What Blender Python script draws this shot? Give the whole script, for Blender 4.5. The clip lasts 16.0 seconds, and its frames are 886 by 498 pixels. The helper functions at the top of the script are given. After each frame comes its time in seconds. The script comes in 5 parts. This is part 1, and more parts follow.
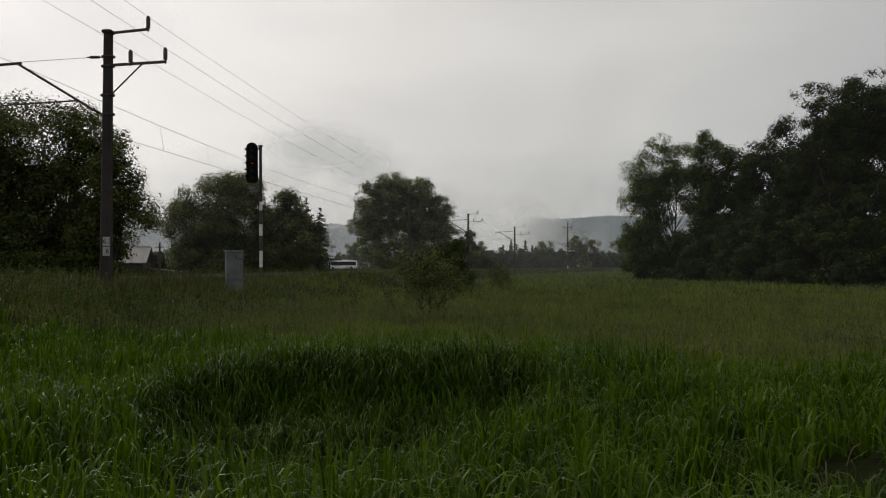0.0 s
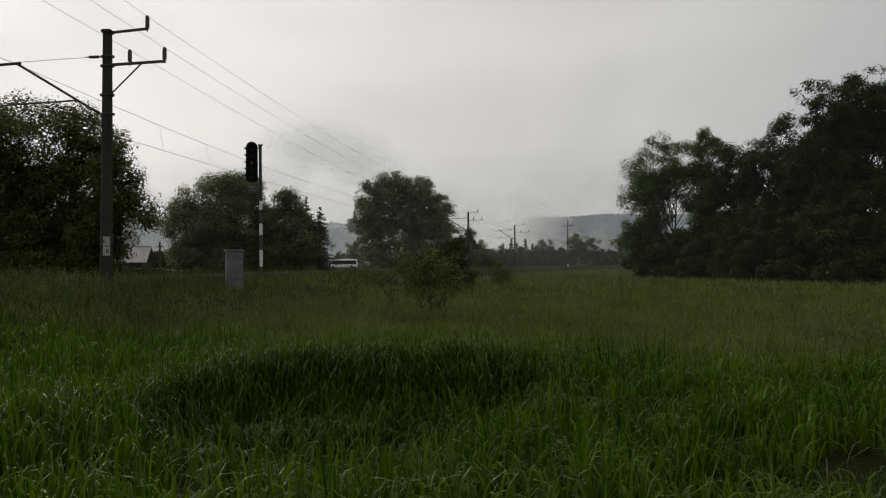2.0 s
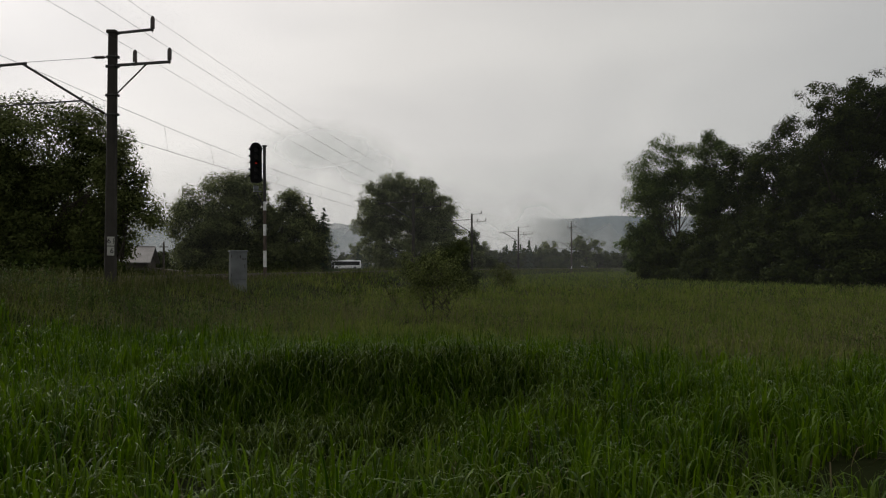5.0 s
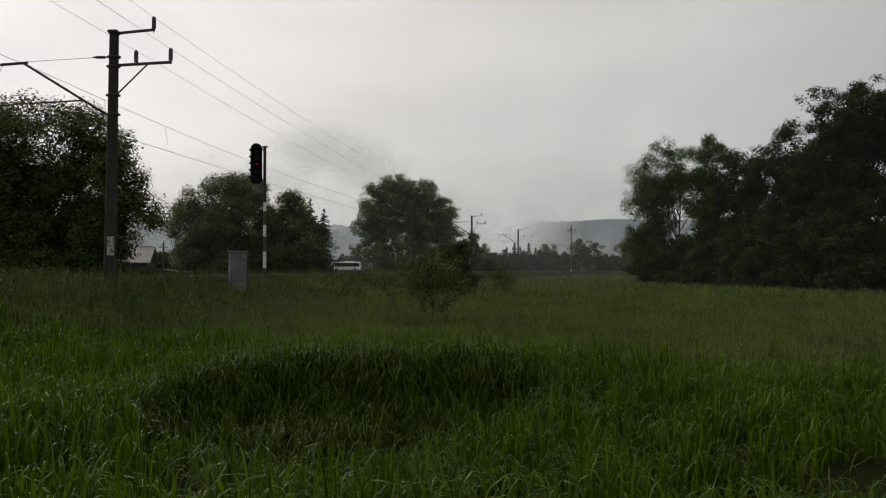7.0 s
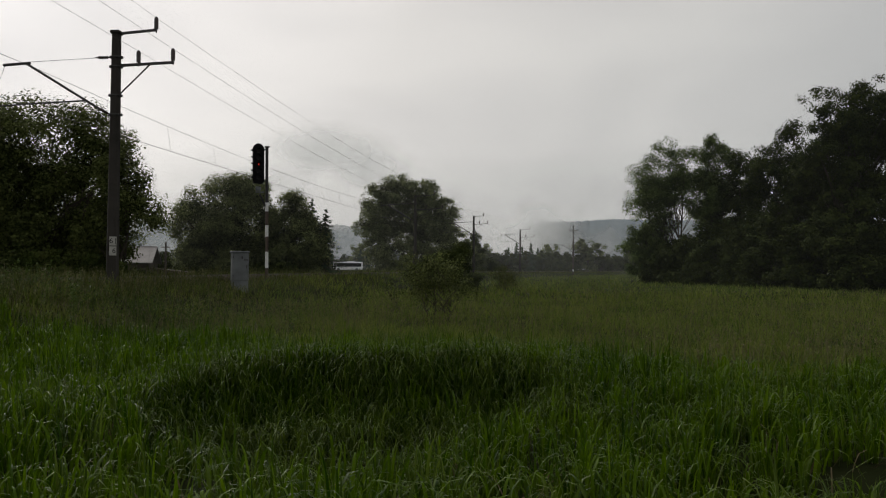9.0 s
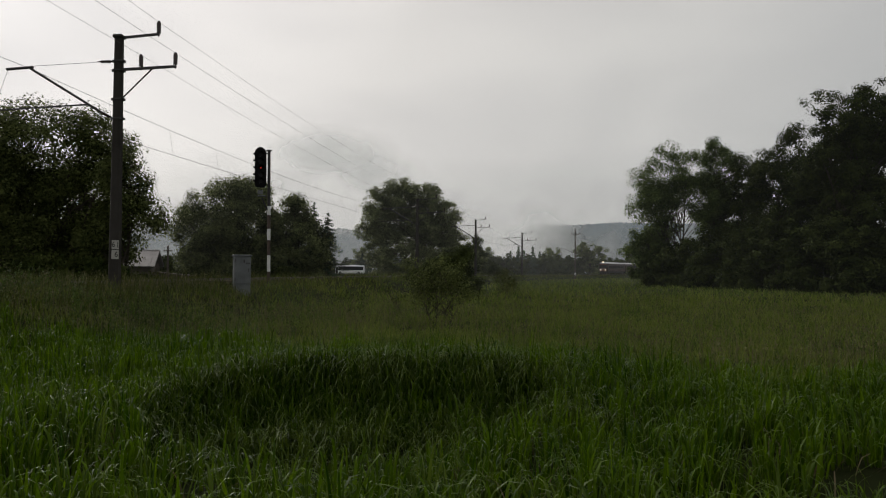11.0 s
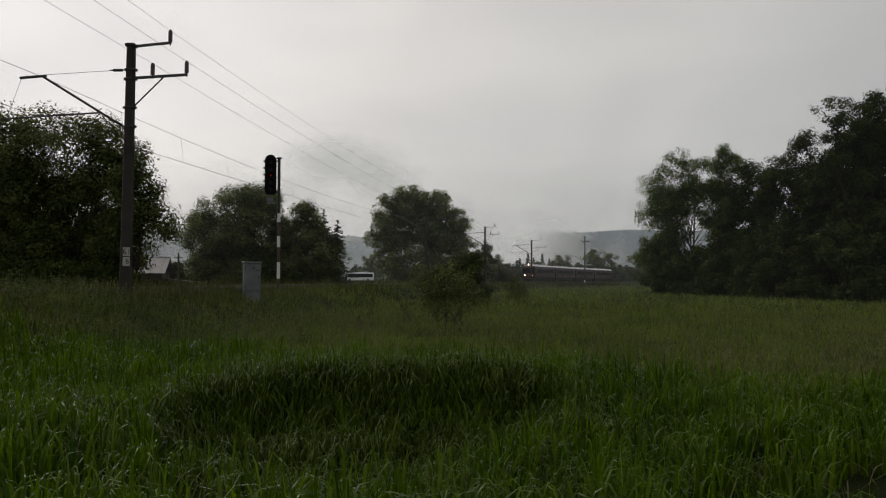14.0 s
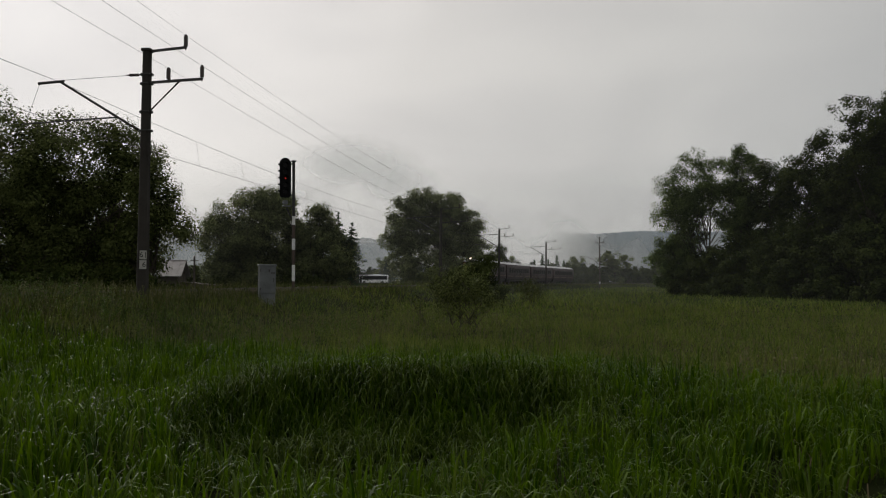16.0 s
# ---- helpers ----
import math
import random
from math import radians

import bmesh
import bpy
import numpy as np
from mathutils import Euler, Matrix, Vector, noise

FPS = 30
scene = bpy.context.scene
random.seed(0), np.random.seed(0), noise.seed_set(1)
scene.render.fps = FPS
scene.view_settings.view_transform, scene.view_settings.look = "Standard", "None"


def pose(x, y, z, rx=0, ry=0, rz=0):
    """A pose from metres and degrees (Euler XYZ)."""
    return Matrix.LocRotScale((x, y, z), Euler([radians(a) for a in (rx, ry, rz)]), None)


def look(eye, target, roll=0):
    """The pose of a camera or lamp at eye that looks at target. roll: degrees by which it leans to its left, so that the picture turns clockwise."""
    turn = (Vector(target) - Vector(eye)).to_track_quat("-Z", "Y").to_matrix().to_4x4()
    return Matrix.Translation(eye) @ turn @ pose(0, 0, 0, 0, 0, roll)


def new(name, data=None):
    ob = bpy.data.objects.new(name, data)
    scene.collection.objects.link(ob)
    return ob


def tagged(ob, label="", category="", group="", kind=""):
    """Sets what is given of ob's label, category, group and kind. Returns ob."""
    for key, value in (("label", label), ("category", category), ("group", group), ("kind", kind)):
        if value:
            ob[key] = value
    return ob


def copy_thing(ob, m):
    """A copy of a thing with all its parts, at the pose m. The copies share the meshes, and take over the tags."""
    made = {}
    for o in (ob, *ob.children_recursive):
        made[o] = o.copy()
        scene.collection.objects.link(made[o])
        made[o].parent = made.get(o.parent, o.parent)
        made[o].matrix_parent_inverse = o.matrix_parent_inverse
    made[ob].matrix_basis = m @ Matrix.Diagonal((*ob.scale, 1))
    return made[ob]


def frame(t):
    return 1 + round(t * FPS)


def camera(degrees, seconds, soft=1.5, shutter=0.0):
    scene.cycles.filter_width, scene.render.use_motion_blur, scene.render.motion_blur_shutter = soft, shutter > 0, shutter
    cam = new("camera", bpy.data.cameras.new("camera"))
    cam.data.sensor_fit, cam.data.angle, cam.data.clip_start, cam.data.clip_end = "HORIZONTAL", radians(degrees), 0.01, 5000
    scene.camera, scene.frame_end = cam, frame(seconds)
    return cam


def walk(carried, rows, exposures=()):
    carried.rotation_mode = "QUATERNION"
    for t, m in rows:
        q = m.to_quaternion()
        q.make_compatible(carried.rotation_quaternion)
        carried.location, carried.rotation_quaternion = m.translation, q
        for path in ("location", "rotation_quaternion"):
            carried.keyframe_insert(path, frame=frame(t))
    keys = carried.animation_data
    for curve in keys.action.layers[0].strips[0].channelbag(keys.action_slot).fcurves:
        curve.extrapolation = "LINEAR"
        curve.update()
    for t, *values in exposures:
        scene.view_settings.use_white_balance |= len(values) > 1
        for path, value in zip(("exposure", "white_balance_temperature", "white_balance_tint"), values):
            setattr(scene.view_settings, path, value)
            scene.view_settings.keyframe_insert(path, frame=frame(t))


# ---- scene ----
EYE = 2.0
PATH = [
    (0, 91.229, -0.000, 0.000),
    (0.5, 91.204, 0.072, -0.032),
    (1, 91.228, 0.063, -0.099),
    (1.5, 91.210, 0.157, -0.074),
    (2, 91.116, 0.209, 0.013),
    (2.5, 91.067, 0.157, 0.079),
    (3, 91.036, 0.009, 0.114),
    (3.5, 91.075, 0.090, 0.191),
    (4, 91.108, 0.206, 0.283),
    (6.5, 91.381, -0.529, 0.273),
    (7, 91.382, -0.411, 0.254),
    (7.5, 91.356, -0.387, 0.297),
    (8, 91.279, -0.428, 0.339),
    (8.5, 91.293, -0.426, 0.363),
    (9, 91.393, -0.437, 0.407),
    (11.5, 91.771, -0.340, 0.639),
    (12, 91.921, -0.235, 0.754),
    (12.5, 92.033, -0.295, 0.903),
    (13, 92.095, -0.402, 1.079),
    (13.5, 92.164, -0.456, 1.168),
    (14, 92.217, -0.474, 1.279),
    (14.5, 92.222, -0.394, 1.418),
    (15, 92.232, -0.376, 1.648),
    (15.5, 92.279, -0.339, 1.905),
    (16, 92.363, -0.285, 2.393)]
cam = camera(62.0, 16.0, soft=1.15)
walk(cam, [(t, pose(0, 0, EYE, rx, ry, rz)) for t, rx, ry, rz in PATH],
     exposures=((0, 0.04), (9, 0.04), (12.5, -0.02), (16, -0.06)))

# ---- world and sun: a dull overcast dawn, brightest where the hidden sun stands ----
SUN_AZ, SUN_EL = radians(-42), radians(30)
to_sun = Vector((math.sin(SUN_AZ) * math.cos(SUN_EL), math.cos(SUN_AZ) * math.cos(SUN_EL), math.sin(SUN_EL)))


def build_world():
    w = bpy.data.worlds.new("overcast_sky")
    scene.world = w
    w.use_nodes = True
    nt = w.node_tree
    N, L = nt.nodes, nt.links
    N.clear()
    out = N.new("ShaderNodeOutputWorld")
    bg = N.new("ShaderNodeBackground")
    sky = N.new("ShaderNodeTexSky")
    sky.sky_type, sky.sun_disc = "NISHITA", False
    sky.sun_elevation, sky.sun_rotation = SUN_EL, SUN_AZ
    hsv = N.new("ShaderNodeHueSaturation")
    hsv.inputs["Saturation"].default_value, hsv.inputs["Value"].default_value = 0.25, 0.07
    L.new(sky.outputs[0], hsv.inputs["Color"])
    co = N.new("ShaderNodeTexCoord")
    dot = N.new("ShaderNodeVectorMath")
    dot.operation = "DOT_PRODUCT"
    dot.inputs[1].default_value = to_sun
    L.new(co.outputs["Generated"], dot.inputs[0])
    glow = N.new("ShaderNodeValToRGB")
    el = glow.color_ramp.elements
    el[0].position, el[0].color = 0.0, (0.44, 0.44, 0.445, 1)
    el[1].position, el[1].color = 1.0, (0.99, 0.955, 0.935, 1)
    for p, c in ((0.5, (0.46, 0.463, 0.46)), (0.675, (0.53, 0.53, 0.52)), (0.8, (0.625, 0.612, 0.588)), (0.9, (0.742, 0.714, 0.682)), (0.96, (0.935, 0.893, 0.86))):
        e = el.new(p)
        e.color = (*c, 1)
    half = N.new("ShaderNodeMath")
    half.operation = "MULTIPLY_ADD"
    half.inputs[1].default_value, half.inputs[2].default_value = 0.5, 0.5
    L.new(dot.outputs["Value"], half.inputs[0])
    L.new(half.outputs[0], glow.inputs[0])
    mp = N.new("ShaderNodeMapping")
    mp.inputs["Scale"].default_value = (1.0, 1.0, 2.6)
    L.new(co.outputs["Generated"], mp.inputs[0])
    no = N.new("ShaderNodeTexNoise")
    no.inputs["Scale"].default_value, no.inputs["Detail"].default_value = 2.3, 5
    no.inputs["Roughness"].default_value, no.inputs["Distortion"].default_value = 0.45, 0.4
    L.new(mp.outputs[0], no.inputs["Vector"])
    cr = N.new("ShaderNodeValToRGB")
    cr.color_ramp.elements[0].position, cr.color_ramp.elements[0].color = 0.3, (0.83, 0.835, 0.85, 1)
    cr.color_ramp.elements[1].position, cr.color_ramp.elements[1].color = 0.62, (1.03, 1.03, 1.03, 1)
    L.new(no.outputs[0], cr.inputs[0])
    mul = N.new("ShaderNodeMix")
    mul.data_type, mul.blend_type = "RGBA", "MULTIPLY"
    mul.inputs[0].default_value = 1
    L.new(glow.outputs[0], mul.inputs[6])
    L.new(cr.outputs[0], mul.inputs[7])
    mix = N.new("ShaderNodeMix")
    mix.data_type = "RGBA"
    mix.inputs[0].default_value = 0.9
    L.new(hsv.outputs[0], mix.inputs[6])
    L.new(mul.outputs[2], mix.inputs[7])
    L.new(mix.outputs[2], bg.inputs[0])
    bg.inputs[1].default_value = 1.0
    L.new(bg.outputs[0], out.inputs[0])


build_world()
lamp = bpy.data.lights.new("sun", "SUN")
lamp.energy, lamp.angle, lamp.color = 0.9, radians(40), (1.0, 0.96, 0.9)
sun = new("sun", lamp)
sun.matrix_world = look(to_sun * 50, (0, 0, 0))
scene.view_settings.exposure = 0.0


# ---- materials ----
def surface(name, c1, c2, scale=3.0, rough=0.7, metal=0.0, bump=0.0, island=0.0, per_object=0.0, translucent=0.0, spec=0.5, fine=None):
    """A surface that wanders between two colours at two scales, and from piece to piece."""
    m = bpy.data.materials.new(name)
    m.use_nodes = True
    nt = m.node_tree
    N, L = nt.nodes, nt.links
    b = N["Principled BSDF"]
    co = N.new("ShaderNodeTexCoord")
    geo = N.new("ShaderNodeNewGeometry")
    n1 = N.new("ShaderNodeTexNoise")
    n1.inputs["Scale"].default_value, n1.inputs["Detail"].default_value = scale, 4
    L.new(geo.outputs["Position"] if island else co.outputs["Object"], n1.inputs["Vector"])
    n2 = N.new("ShaderNodeTexNoise")
    n2.inputs["Scale"].default_value, n2.inputs["Detail"].default_value = fine or scale * 9, 3
    L.new(co.outputs["Object"], n2.inputs["Vector"])
    a = N.new("ShaderNodeMath")
    a.operation = "MULTIPLY_ADD"
    a.inputs[1].default_value = 0.35
    L.new(n2.outputs[0], a.inputs[0])
    sc = N.new("ShaderNodeMath")
    sc.operation = "MULTIPLY_ADD"
    sc.inputs[1].default_value, sc.inputs[2].default_value = 1.3, -0.33
    L.new(n1.outputs[0], sc.inputs[0])
    L.new(sc.outputs[0], a.inputs[2])
    last = a.outputs[0]
    if island or per_object:
        r = N.new("ShaderNodeMath")
        r.operation = "MULTIPLY_ADD"
        r.inputs[1].default_value = island or per_object
        if island:
            src = geo.outputs["Random Per Island"]
        else:
            src = N.new("ShaderNodeObjectInfo").outputs["Random"]
        L.new(src, r.inputs[0])
        half = N.new("ShaderNodeMath")
        half.operation = "SUBTRACT"
        half.inputs[1].default_value = (island or per_object) / 2
        L.new(last, half.inputs[0])
        L.new(half.outputs[0], r.inputs[2])
        last = r.outputs[0]
    mix = N.new("ShaderNodeMix")
    mix.data_type, mix.clamp_factor = "RGBA", True
    mix.inputs[6].default_value, mix.inputs[7].default_value = (*c1, 1), (*c2, 1)
    L.new(last, mix.inputs[0])
    L.new(mix.outputs[2], b.inputs["Base Color"])
    b.inputs["Roughness"].default_value, b.inputs["Metallic"].default_value = rough, metal
    b.inputs["Specular IOR Level"].default_value = spec
    if bump:
        bp = N.new("ShaderNodeBump")
        bp.inputs["Strength"].default_value, bp.inputs["Distance"].default_value = bump, 0.02
        L.new(n2.outputs[0], bp.inputs["Height"])
        L.new(bp.outputs[0], b.inputs["Normal"])
    if translucent:
        tr = N.new("ShaderNodeBsdfTranslucent")
        L.new(mix.outputs[2], tr.inputs[0])
        ms = N.new("ShaderNodeMixShader")
        ms.inputs[0].default_value = translucent
        L.new(b.outputs[0], ms.inputs[1])
        L.new(tr.outputs[0], ms.inputs[2])
        L.new(ms.outputs[0], N["Material Output"].inputs[0])
    return m


def glow_mat(name, colour, strength):
    m = bpy.data.materials.new(name)
    m.use_nodes = True
    b = m.node_tree.nodes["Principled BSDF"]
    b.inputs["Base Color"].default_value = (*colour, 1)
    b.inputs["Emission Color"].default_value = (*colour, 1)
    b.inputs["Emission Strength"].default_value = strength
    return m


def mist_mat(name, amount, top):
    """Thin mist lit by the sky: thickest low down, in drifting wisps."""
    m = bpy.data.materials.new(name)
    m.use_nodes = True
    nt = m.node_tree
    N, L = nt.nodes, nt.links
    N.remove(N["Principled BSDF"])
    d = N.new("ShaderNodeBsdfDiffuse")
    d.inputs[0].default_value = (0.77, 0.8, 0.795, 1)
    t2 = N.new("ShaderNodeBsdfTranslucent")
    t2.inputs[0].default_value = (0.77, 0.8, 0.795, 1)
    both = N.new("ShaderNodeMixShader")
    both.inputs[0].default_value = 0.75
    L.new(d.outputs[0], both.inputs[1])
    L.new(t2.outputs[0], both.inputs[2])
    tr = N.new("ShaderNodeBsdfTransparent")
    geo = N.new("ShaderNodeNewGeometry")
    sep = N.new("ShaderNodeSeparateXYZ")
    L.new(geo.outputs["Position"], sep.inputs[0])
    no = N.new("ShaderNodeTexNoise")
    no.inputs["Scale"].default_value, no.inputs["Detail"].default_value = 0.012, 4
    L.new(geo.outputs["Position"], no.inputs["Vector"])
    h = N.new("ShaderNodeMath")
    h.operation = "MULTIPLY_ADD"
    h.inputs[1].default_value, h.inputs[2].default_value = -1.0 / top, 1.0
    L.new(sep.outputs["Z"], h.inputs[0])
    k = N.new("ShaderNodeMath")
    k.operation, k.use_clamp = "MULTIPLY", True
    L.new(h.outputs[0], k.inputs[0])
    nn = N.new("ShaderNodeMath")
    nn.operation, nn.use_clamp = "MULTIPLY_ADD", True
    nn.inputs[1].default_value, nn.inputs[2].default_value = 2.2, -0.4
    L.new(no.outputs[0], nn.inputs[0])
    L.new(nn.outputs[0], k.inputs[1])
    k2 = N.new("ShaderNodeMath")
    k2.operation, k2.use_clamp = "MULTIPLY", True
    k2.inputs[1].default_value = amount
    L.new(k.outputs[0], k2.inputs[0])
    ms = N.new("ShaderNodeMixShader")
    L.new(k2.outputs[0], ms.inputs[0])
    L.new(tr.outputs[0], ms.inputs[1])
    L.new(both.outputs[0], ms.inputs[2])
    L.new(ms.outputs[0], N["Material Output"].inputs[0])
    return m


M = {
    "soil": surface("meadow_soil", (0.009, 0.013, 0.004), (0.022, 0.026, 0.008), 0.25, 0.95, bump=0.6, fine=6, spec=0.03),
    "lush": surface("lush_grass", (0.017, 0.047, 0.001), (0.094, 0.16, 0.003), 0.6, 0.34, island=0.85, translucent=0.42, spec=0.12),
    "meadow": surface("meadow_grass", (0.042, 0.086, 0.009), (0.18, 0.2, 0.046), 0.45, 0.7, island=0.85, translucent=0.38, spec=0.06),
    # a duller second grass colour, standing in for shade in ditch and tufts
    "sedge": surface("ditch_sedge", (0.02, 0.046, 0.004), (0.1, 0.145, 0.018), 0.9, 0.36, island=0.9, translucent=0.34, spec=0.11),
    "straw": surface("withered_blades", (0.06, 0.05, 0.025), (0.17, 0.135, 0.07), 2.0, 0.7, island=0.7, translucent=0.2, spec=0.15),
    "rank": surface("rank_weeds", (0.026, 0.04, 0.008), (0.105, 0.108, 0.034), 0.5, 0.7, island=0.8, translucent=0.3, spec=0.05),
    "seed": surface("seed_heads", (0.075, 0.075, 0.03), (0.17, 0.155, 0.075), 0.5, 0.8, island=0.7, spec=0.2),
    "leaf": surface("tree_leaves", (0.028, 0.04, 0.014), (0.2, 0.225, 0.085), 0.6, 0.6, island=0.8, translucent=0.42, spec=0.05),
    "leaf_near": surface("trackside_leaves", (0.017, 0.026, 0.007), (0.155, 0.18, 0.055), 0.5, 0.6, island=0.8, translucent=0.42, spec=0.05),
    "willow_leaf": surface("willow_leaves", (0.032, 0.042, 0.018), (0.25, 0.28, 0.125), 0.5, 0.6, island=0.8, translucent=0.42, spec=0.06),
    "weed_leaf": surface("weed_leaves", (0.022, 0.042, 0.006), (0.085, 0.125, 0.025), 0.6, 0.6, island=0.9, translucent=0.3, spec=0.05),
    "leaf_dark": surface("dense_leaves", (0.015, 0.025, 0.006), (0.054, 0.068, 0.015), 0.5, 0.6, island=0.7, translucent=0.16, spec=0.03),
    "leaf_light": surface("young_leaves", (0.03, 0.052, 0.012), (0.145, 0.19, 0.055), 0.5, 0.6, island=0.8, translucent=0.42, spec=0.05),
    "needle": surface("spruce_needles", (0.02, 0.04, 0.018), (0.05, 0.08, 0.035), 0.8, 0.7, island=0.7, spec=0.1),
    "bark": surface("bark", (0.035, 0.03, 0.022), (0.09, 0.075, 0.055), 4, 0.9, bump=0.8, spec=0.2),
    "concrete": surface("weathered_concrete", (0.022, 0.02, 0.017), (0.06, 0.054, 0.047), 1.4, 0.9, bump=0.3, spec=0.15),
    "steel": surface("dark_painted_steel", (0.025, 0.025, 0.025), (0.06, 0.055, 0.05), 3, 0.6, metal=0.3),
    "wire": surface("copper_wire", (0.04, 0.036, 0.03), (0.09, 0.08, 0.065), 2, 0.5, metal=0.6),
    "ceramic": surface("brown_ceramic", (0.02, 0.012, 0.01), (0.05, 0.03, 0.022), 5, 0.25),
    "rust": surface("rusted_paint", (0.045, 0.034, 0.026), (0.09, 0.06, 0.044), 5, 0.8),
    "white": surface("white_paint", (0.5, 0.5, 0.47), (0.75, 0.75, 0.72), 4, 0.6),
    "plate": surface("enamel_plate", (0.28, 0.27, 0.24), (0.45, 0.44, 0.4), 6, 0.5),
    "black": surface("black_enamel", (0.004, 0.004, 0.004), (0.012, 0.012, 0.012), 4, 0.8, spec=0.1),
    "grey": surface("grey_paint", (0.06, 0.066, 0.066), (0.19, 0.2, 0.2), 2.2, 0.65, bump=0.15),
    "rail": surface("rail_steel", (0.03, 0.022, 0.018), (0.075, 0.06, 0.05), 2, 0.75),
    "ballast": surface("ballast", (0.012, 0.011, 0.009), (0.042, 0.038, 0.032), 3, 0.95, bump=1.0, fine=30, spec=0.08),
    "sleeper": surface("wood_sleeper", (0.04, 0.03, 0.022), (0.1, 0.08, 0.06), 3, 0.9),
    "roof_sheet": surface("grey_roofing", (0.17, 0.155, 0.15), (0.3, 0.28, 0.27), 1.5, 0.6, bump=0.3),
    "plank": surface("dark_planks", (0.04, 0.032, 0.025), (0.09, 0.07, 0.055), 2, 0.85, bump=0.3),
    "body": surface("maroon_paint", (0.014, 0.005, 0.007), (0.034, 0.011, 0.012), 0.6, 0.5, spec=0.2),
    "front_paint": surface("faded_red_paint", (0.07, 0.025, 0.018), (0.16, 0.06, 0.042), 1.2, 0.55, spec=0.25),
    "stripe": surface("faded_stripe", (0.09, 0.06, 0.05), (0.16, 0.11, 0.09), 1, 0.6, spec=0.3),
    "train_roof": surface("wet_silver_roof", (0.3, 0.3, 0.295), (0.58, 0.58, 0.57), 0.5, 0.32, metal=0.25),
    "under": surface("underframe_black", (0.012, 0.011, 0.01), (0.035, 0.03, 0.028), 1.5, 0.8),
    "dirty_glass": surface("dirty_glass", (0.008, 0.009, 0.01), (0.018, 0.02, 0.022), 1, 0.6, spec=0.06),
    "lamp_on": glow_mat("lit_headlamp", (1.0, 0.8, 0.52), 5),
    "red_on": glow_mat("red_signal_light", (0.8, 0.035, 0.02), 0.3),
    "lens": surface("dark_lens", (0.006, 0.005, 0.005), (0.015, 0.012, 0.012), 5, 0.4, spec=0.2),
    "bus_white": surface("bus_white", (0.74, 0.75, 0.75), (0.9, 0.9, 0.9), 0.8, 0.4),
    "tyre": surface("tyre_rubber", (0.01, 0.01, 0.01), (0.025, 0.025, 0.025), 5, 0.85),
}


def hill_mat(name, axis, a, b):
    """Forest with distance haze put into its base colour, faded as if lost in cloud: solid at b and gone at a along an
    axis, with a ragged edge.
    """
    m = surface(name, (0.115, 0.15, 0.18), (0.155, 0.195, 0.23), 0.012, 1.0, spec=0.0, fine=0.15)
    nt = m.node_tree
    N, L = nt.nodes, nt.links
    geo = N.new("ShaderNodeNewGeometry")
    sep = N.new("ShaderNodeSeparateXYZ")
    L.new(geo.outputs["Position"], sep.inputs[0])
    no = N.new("ShaderNodeTexNoise")
    no.inputs["Scale"].default_value, no.inputs["Detail"].default_value = 0.02, 5
    L.new(geo.outputs["Position"], no.inputs["Vector"])
    k = N.new("ShaderNodeMath")
    k.operation = "MULTIPLY_ADD"
    k.inputs[1].default_value, k.inputs[2].default_value = 1 / (b - a), -a / (b - a) - 0.35
    L.new(sep.outputs[axis], k.inputs[0])
    f = N.new("ShaderNodeMath")
    f.operation, f.use_clamp = "MULTIPLY_ADD", True
    f.inputs[1].default_value = 0.7
    L.new(no.outputs[0], f.inputs[0])
    L.new(k.outputs[0], f.inputs[2])
    tr = N.new("ShaderNodeBsdfTransparent")
    ms = N.new("ShaderNodeMixShader")
    L.new(f.outputs[0], ms.inputs[0])
    L.new(tr.outputs[0], ms.inputs[1])
    L.new(N["Principled BSDF"].outputs[0], ms.inputs[2])
    L.new(ms.outputs[0], N["Material Output"].inputs[0])
    return m


# blue-grey haze is part of both hill colours; transparency stands in for cloud
M["hill"] = hill_mat("haze_tinted_forest", "X", 150, 300)
M["hill_fading"] = hill_mat("haze_tinted_slope", "Z", 125, 55)


# ---- mesh helpers ----
def np_mesh(name, verts, quads=None, tris=None, smooth=False):
    me = bpy.data.meshes.new(name)
    verts = np.asarray(verts, dtype=np.float32).reshape(-1, 3)
    me.vertices.add(len(verts))
    me.vertices.foreach_set("co", verts.ravel())
    q = np.zeros((0, 4), np.int32) if quads is None else np.asarray(quads, np.int32).reshape(-1, 4)
    t = np.zeros((0, 3), np.int32) if tris is None else np.asarray(tris, np.int32).reshape(-1, 3)
    me.loops.add(q.size + t.size)
    me.loops.foreach_set("vertex_index", np.concatenate([q.ravel(), t.ravel()]).astype(np.int32))
    me.polygons.add(len(q) + len(t))
    me.polygons.foreach_set("loop_start", np.concatenate([np.arange(len(q)) * 4, q.size + np.arange(len(t)) * 3]).astype(np.int32))
    me.update(calc_edges=True)
    if smooth:
        me.polygons.foreach_set("use_smooth", np.ones(len(me.polygons), bool))
    return me


def mesh_part(name, me, material, parent, label=""):
    me.materials.append(M[material])
    ob = new(name, me)
    ob.parent = parent
    return tagged(ob, label)


def part(name, bm, material, parent, label="", smooth=False):
    """One bmesh as one mesh object under a thing or a part."""
    me = bpy.data.meshes.new(name)
    bm.normal_update()
    bm.to_mesh(me)
    bm.free()
    if smooth:
        me.polygons.foreach_set("use_smooth", np.ones(len(me.polygons), bool))
    return mesh_part(name, me, material, parent, label)


def thing(name, m, label, category, group="", kind=""):
    ob = new(name)
    ob.matrix_basis = m
    return tagged(ob, label, category, group, kind)


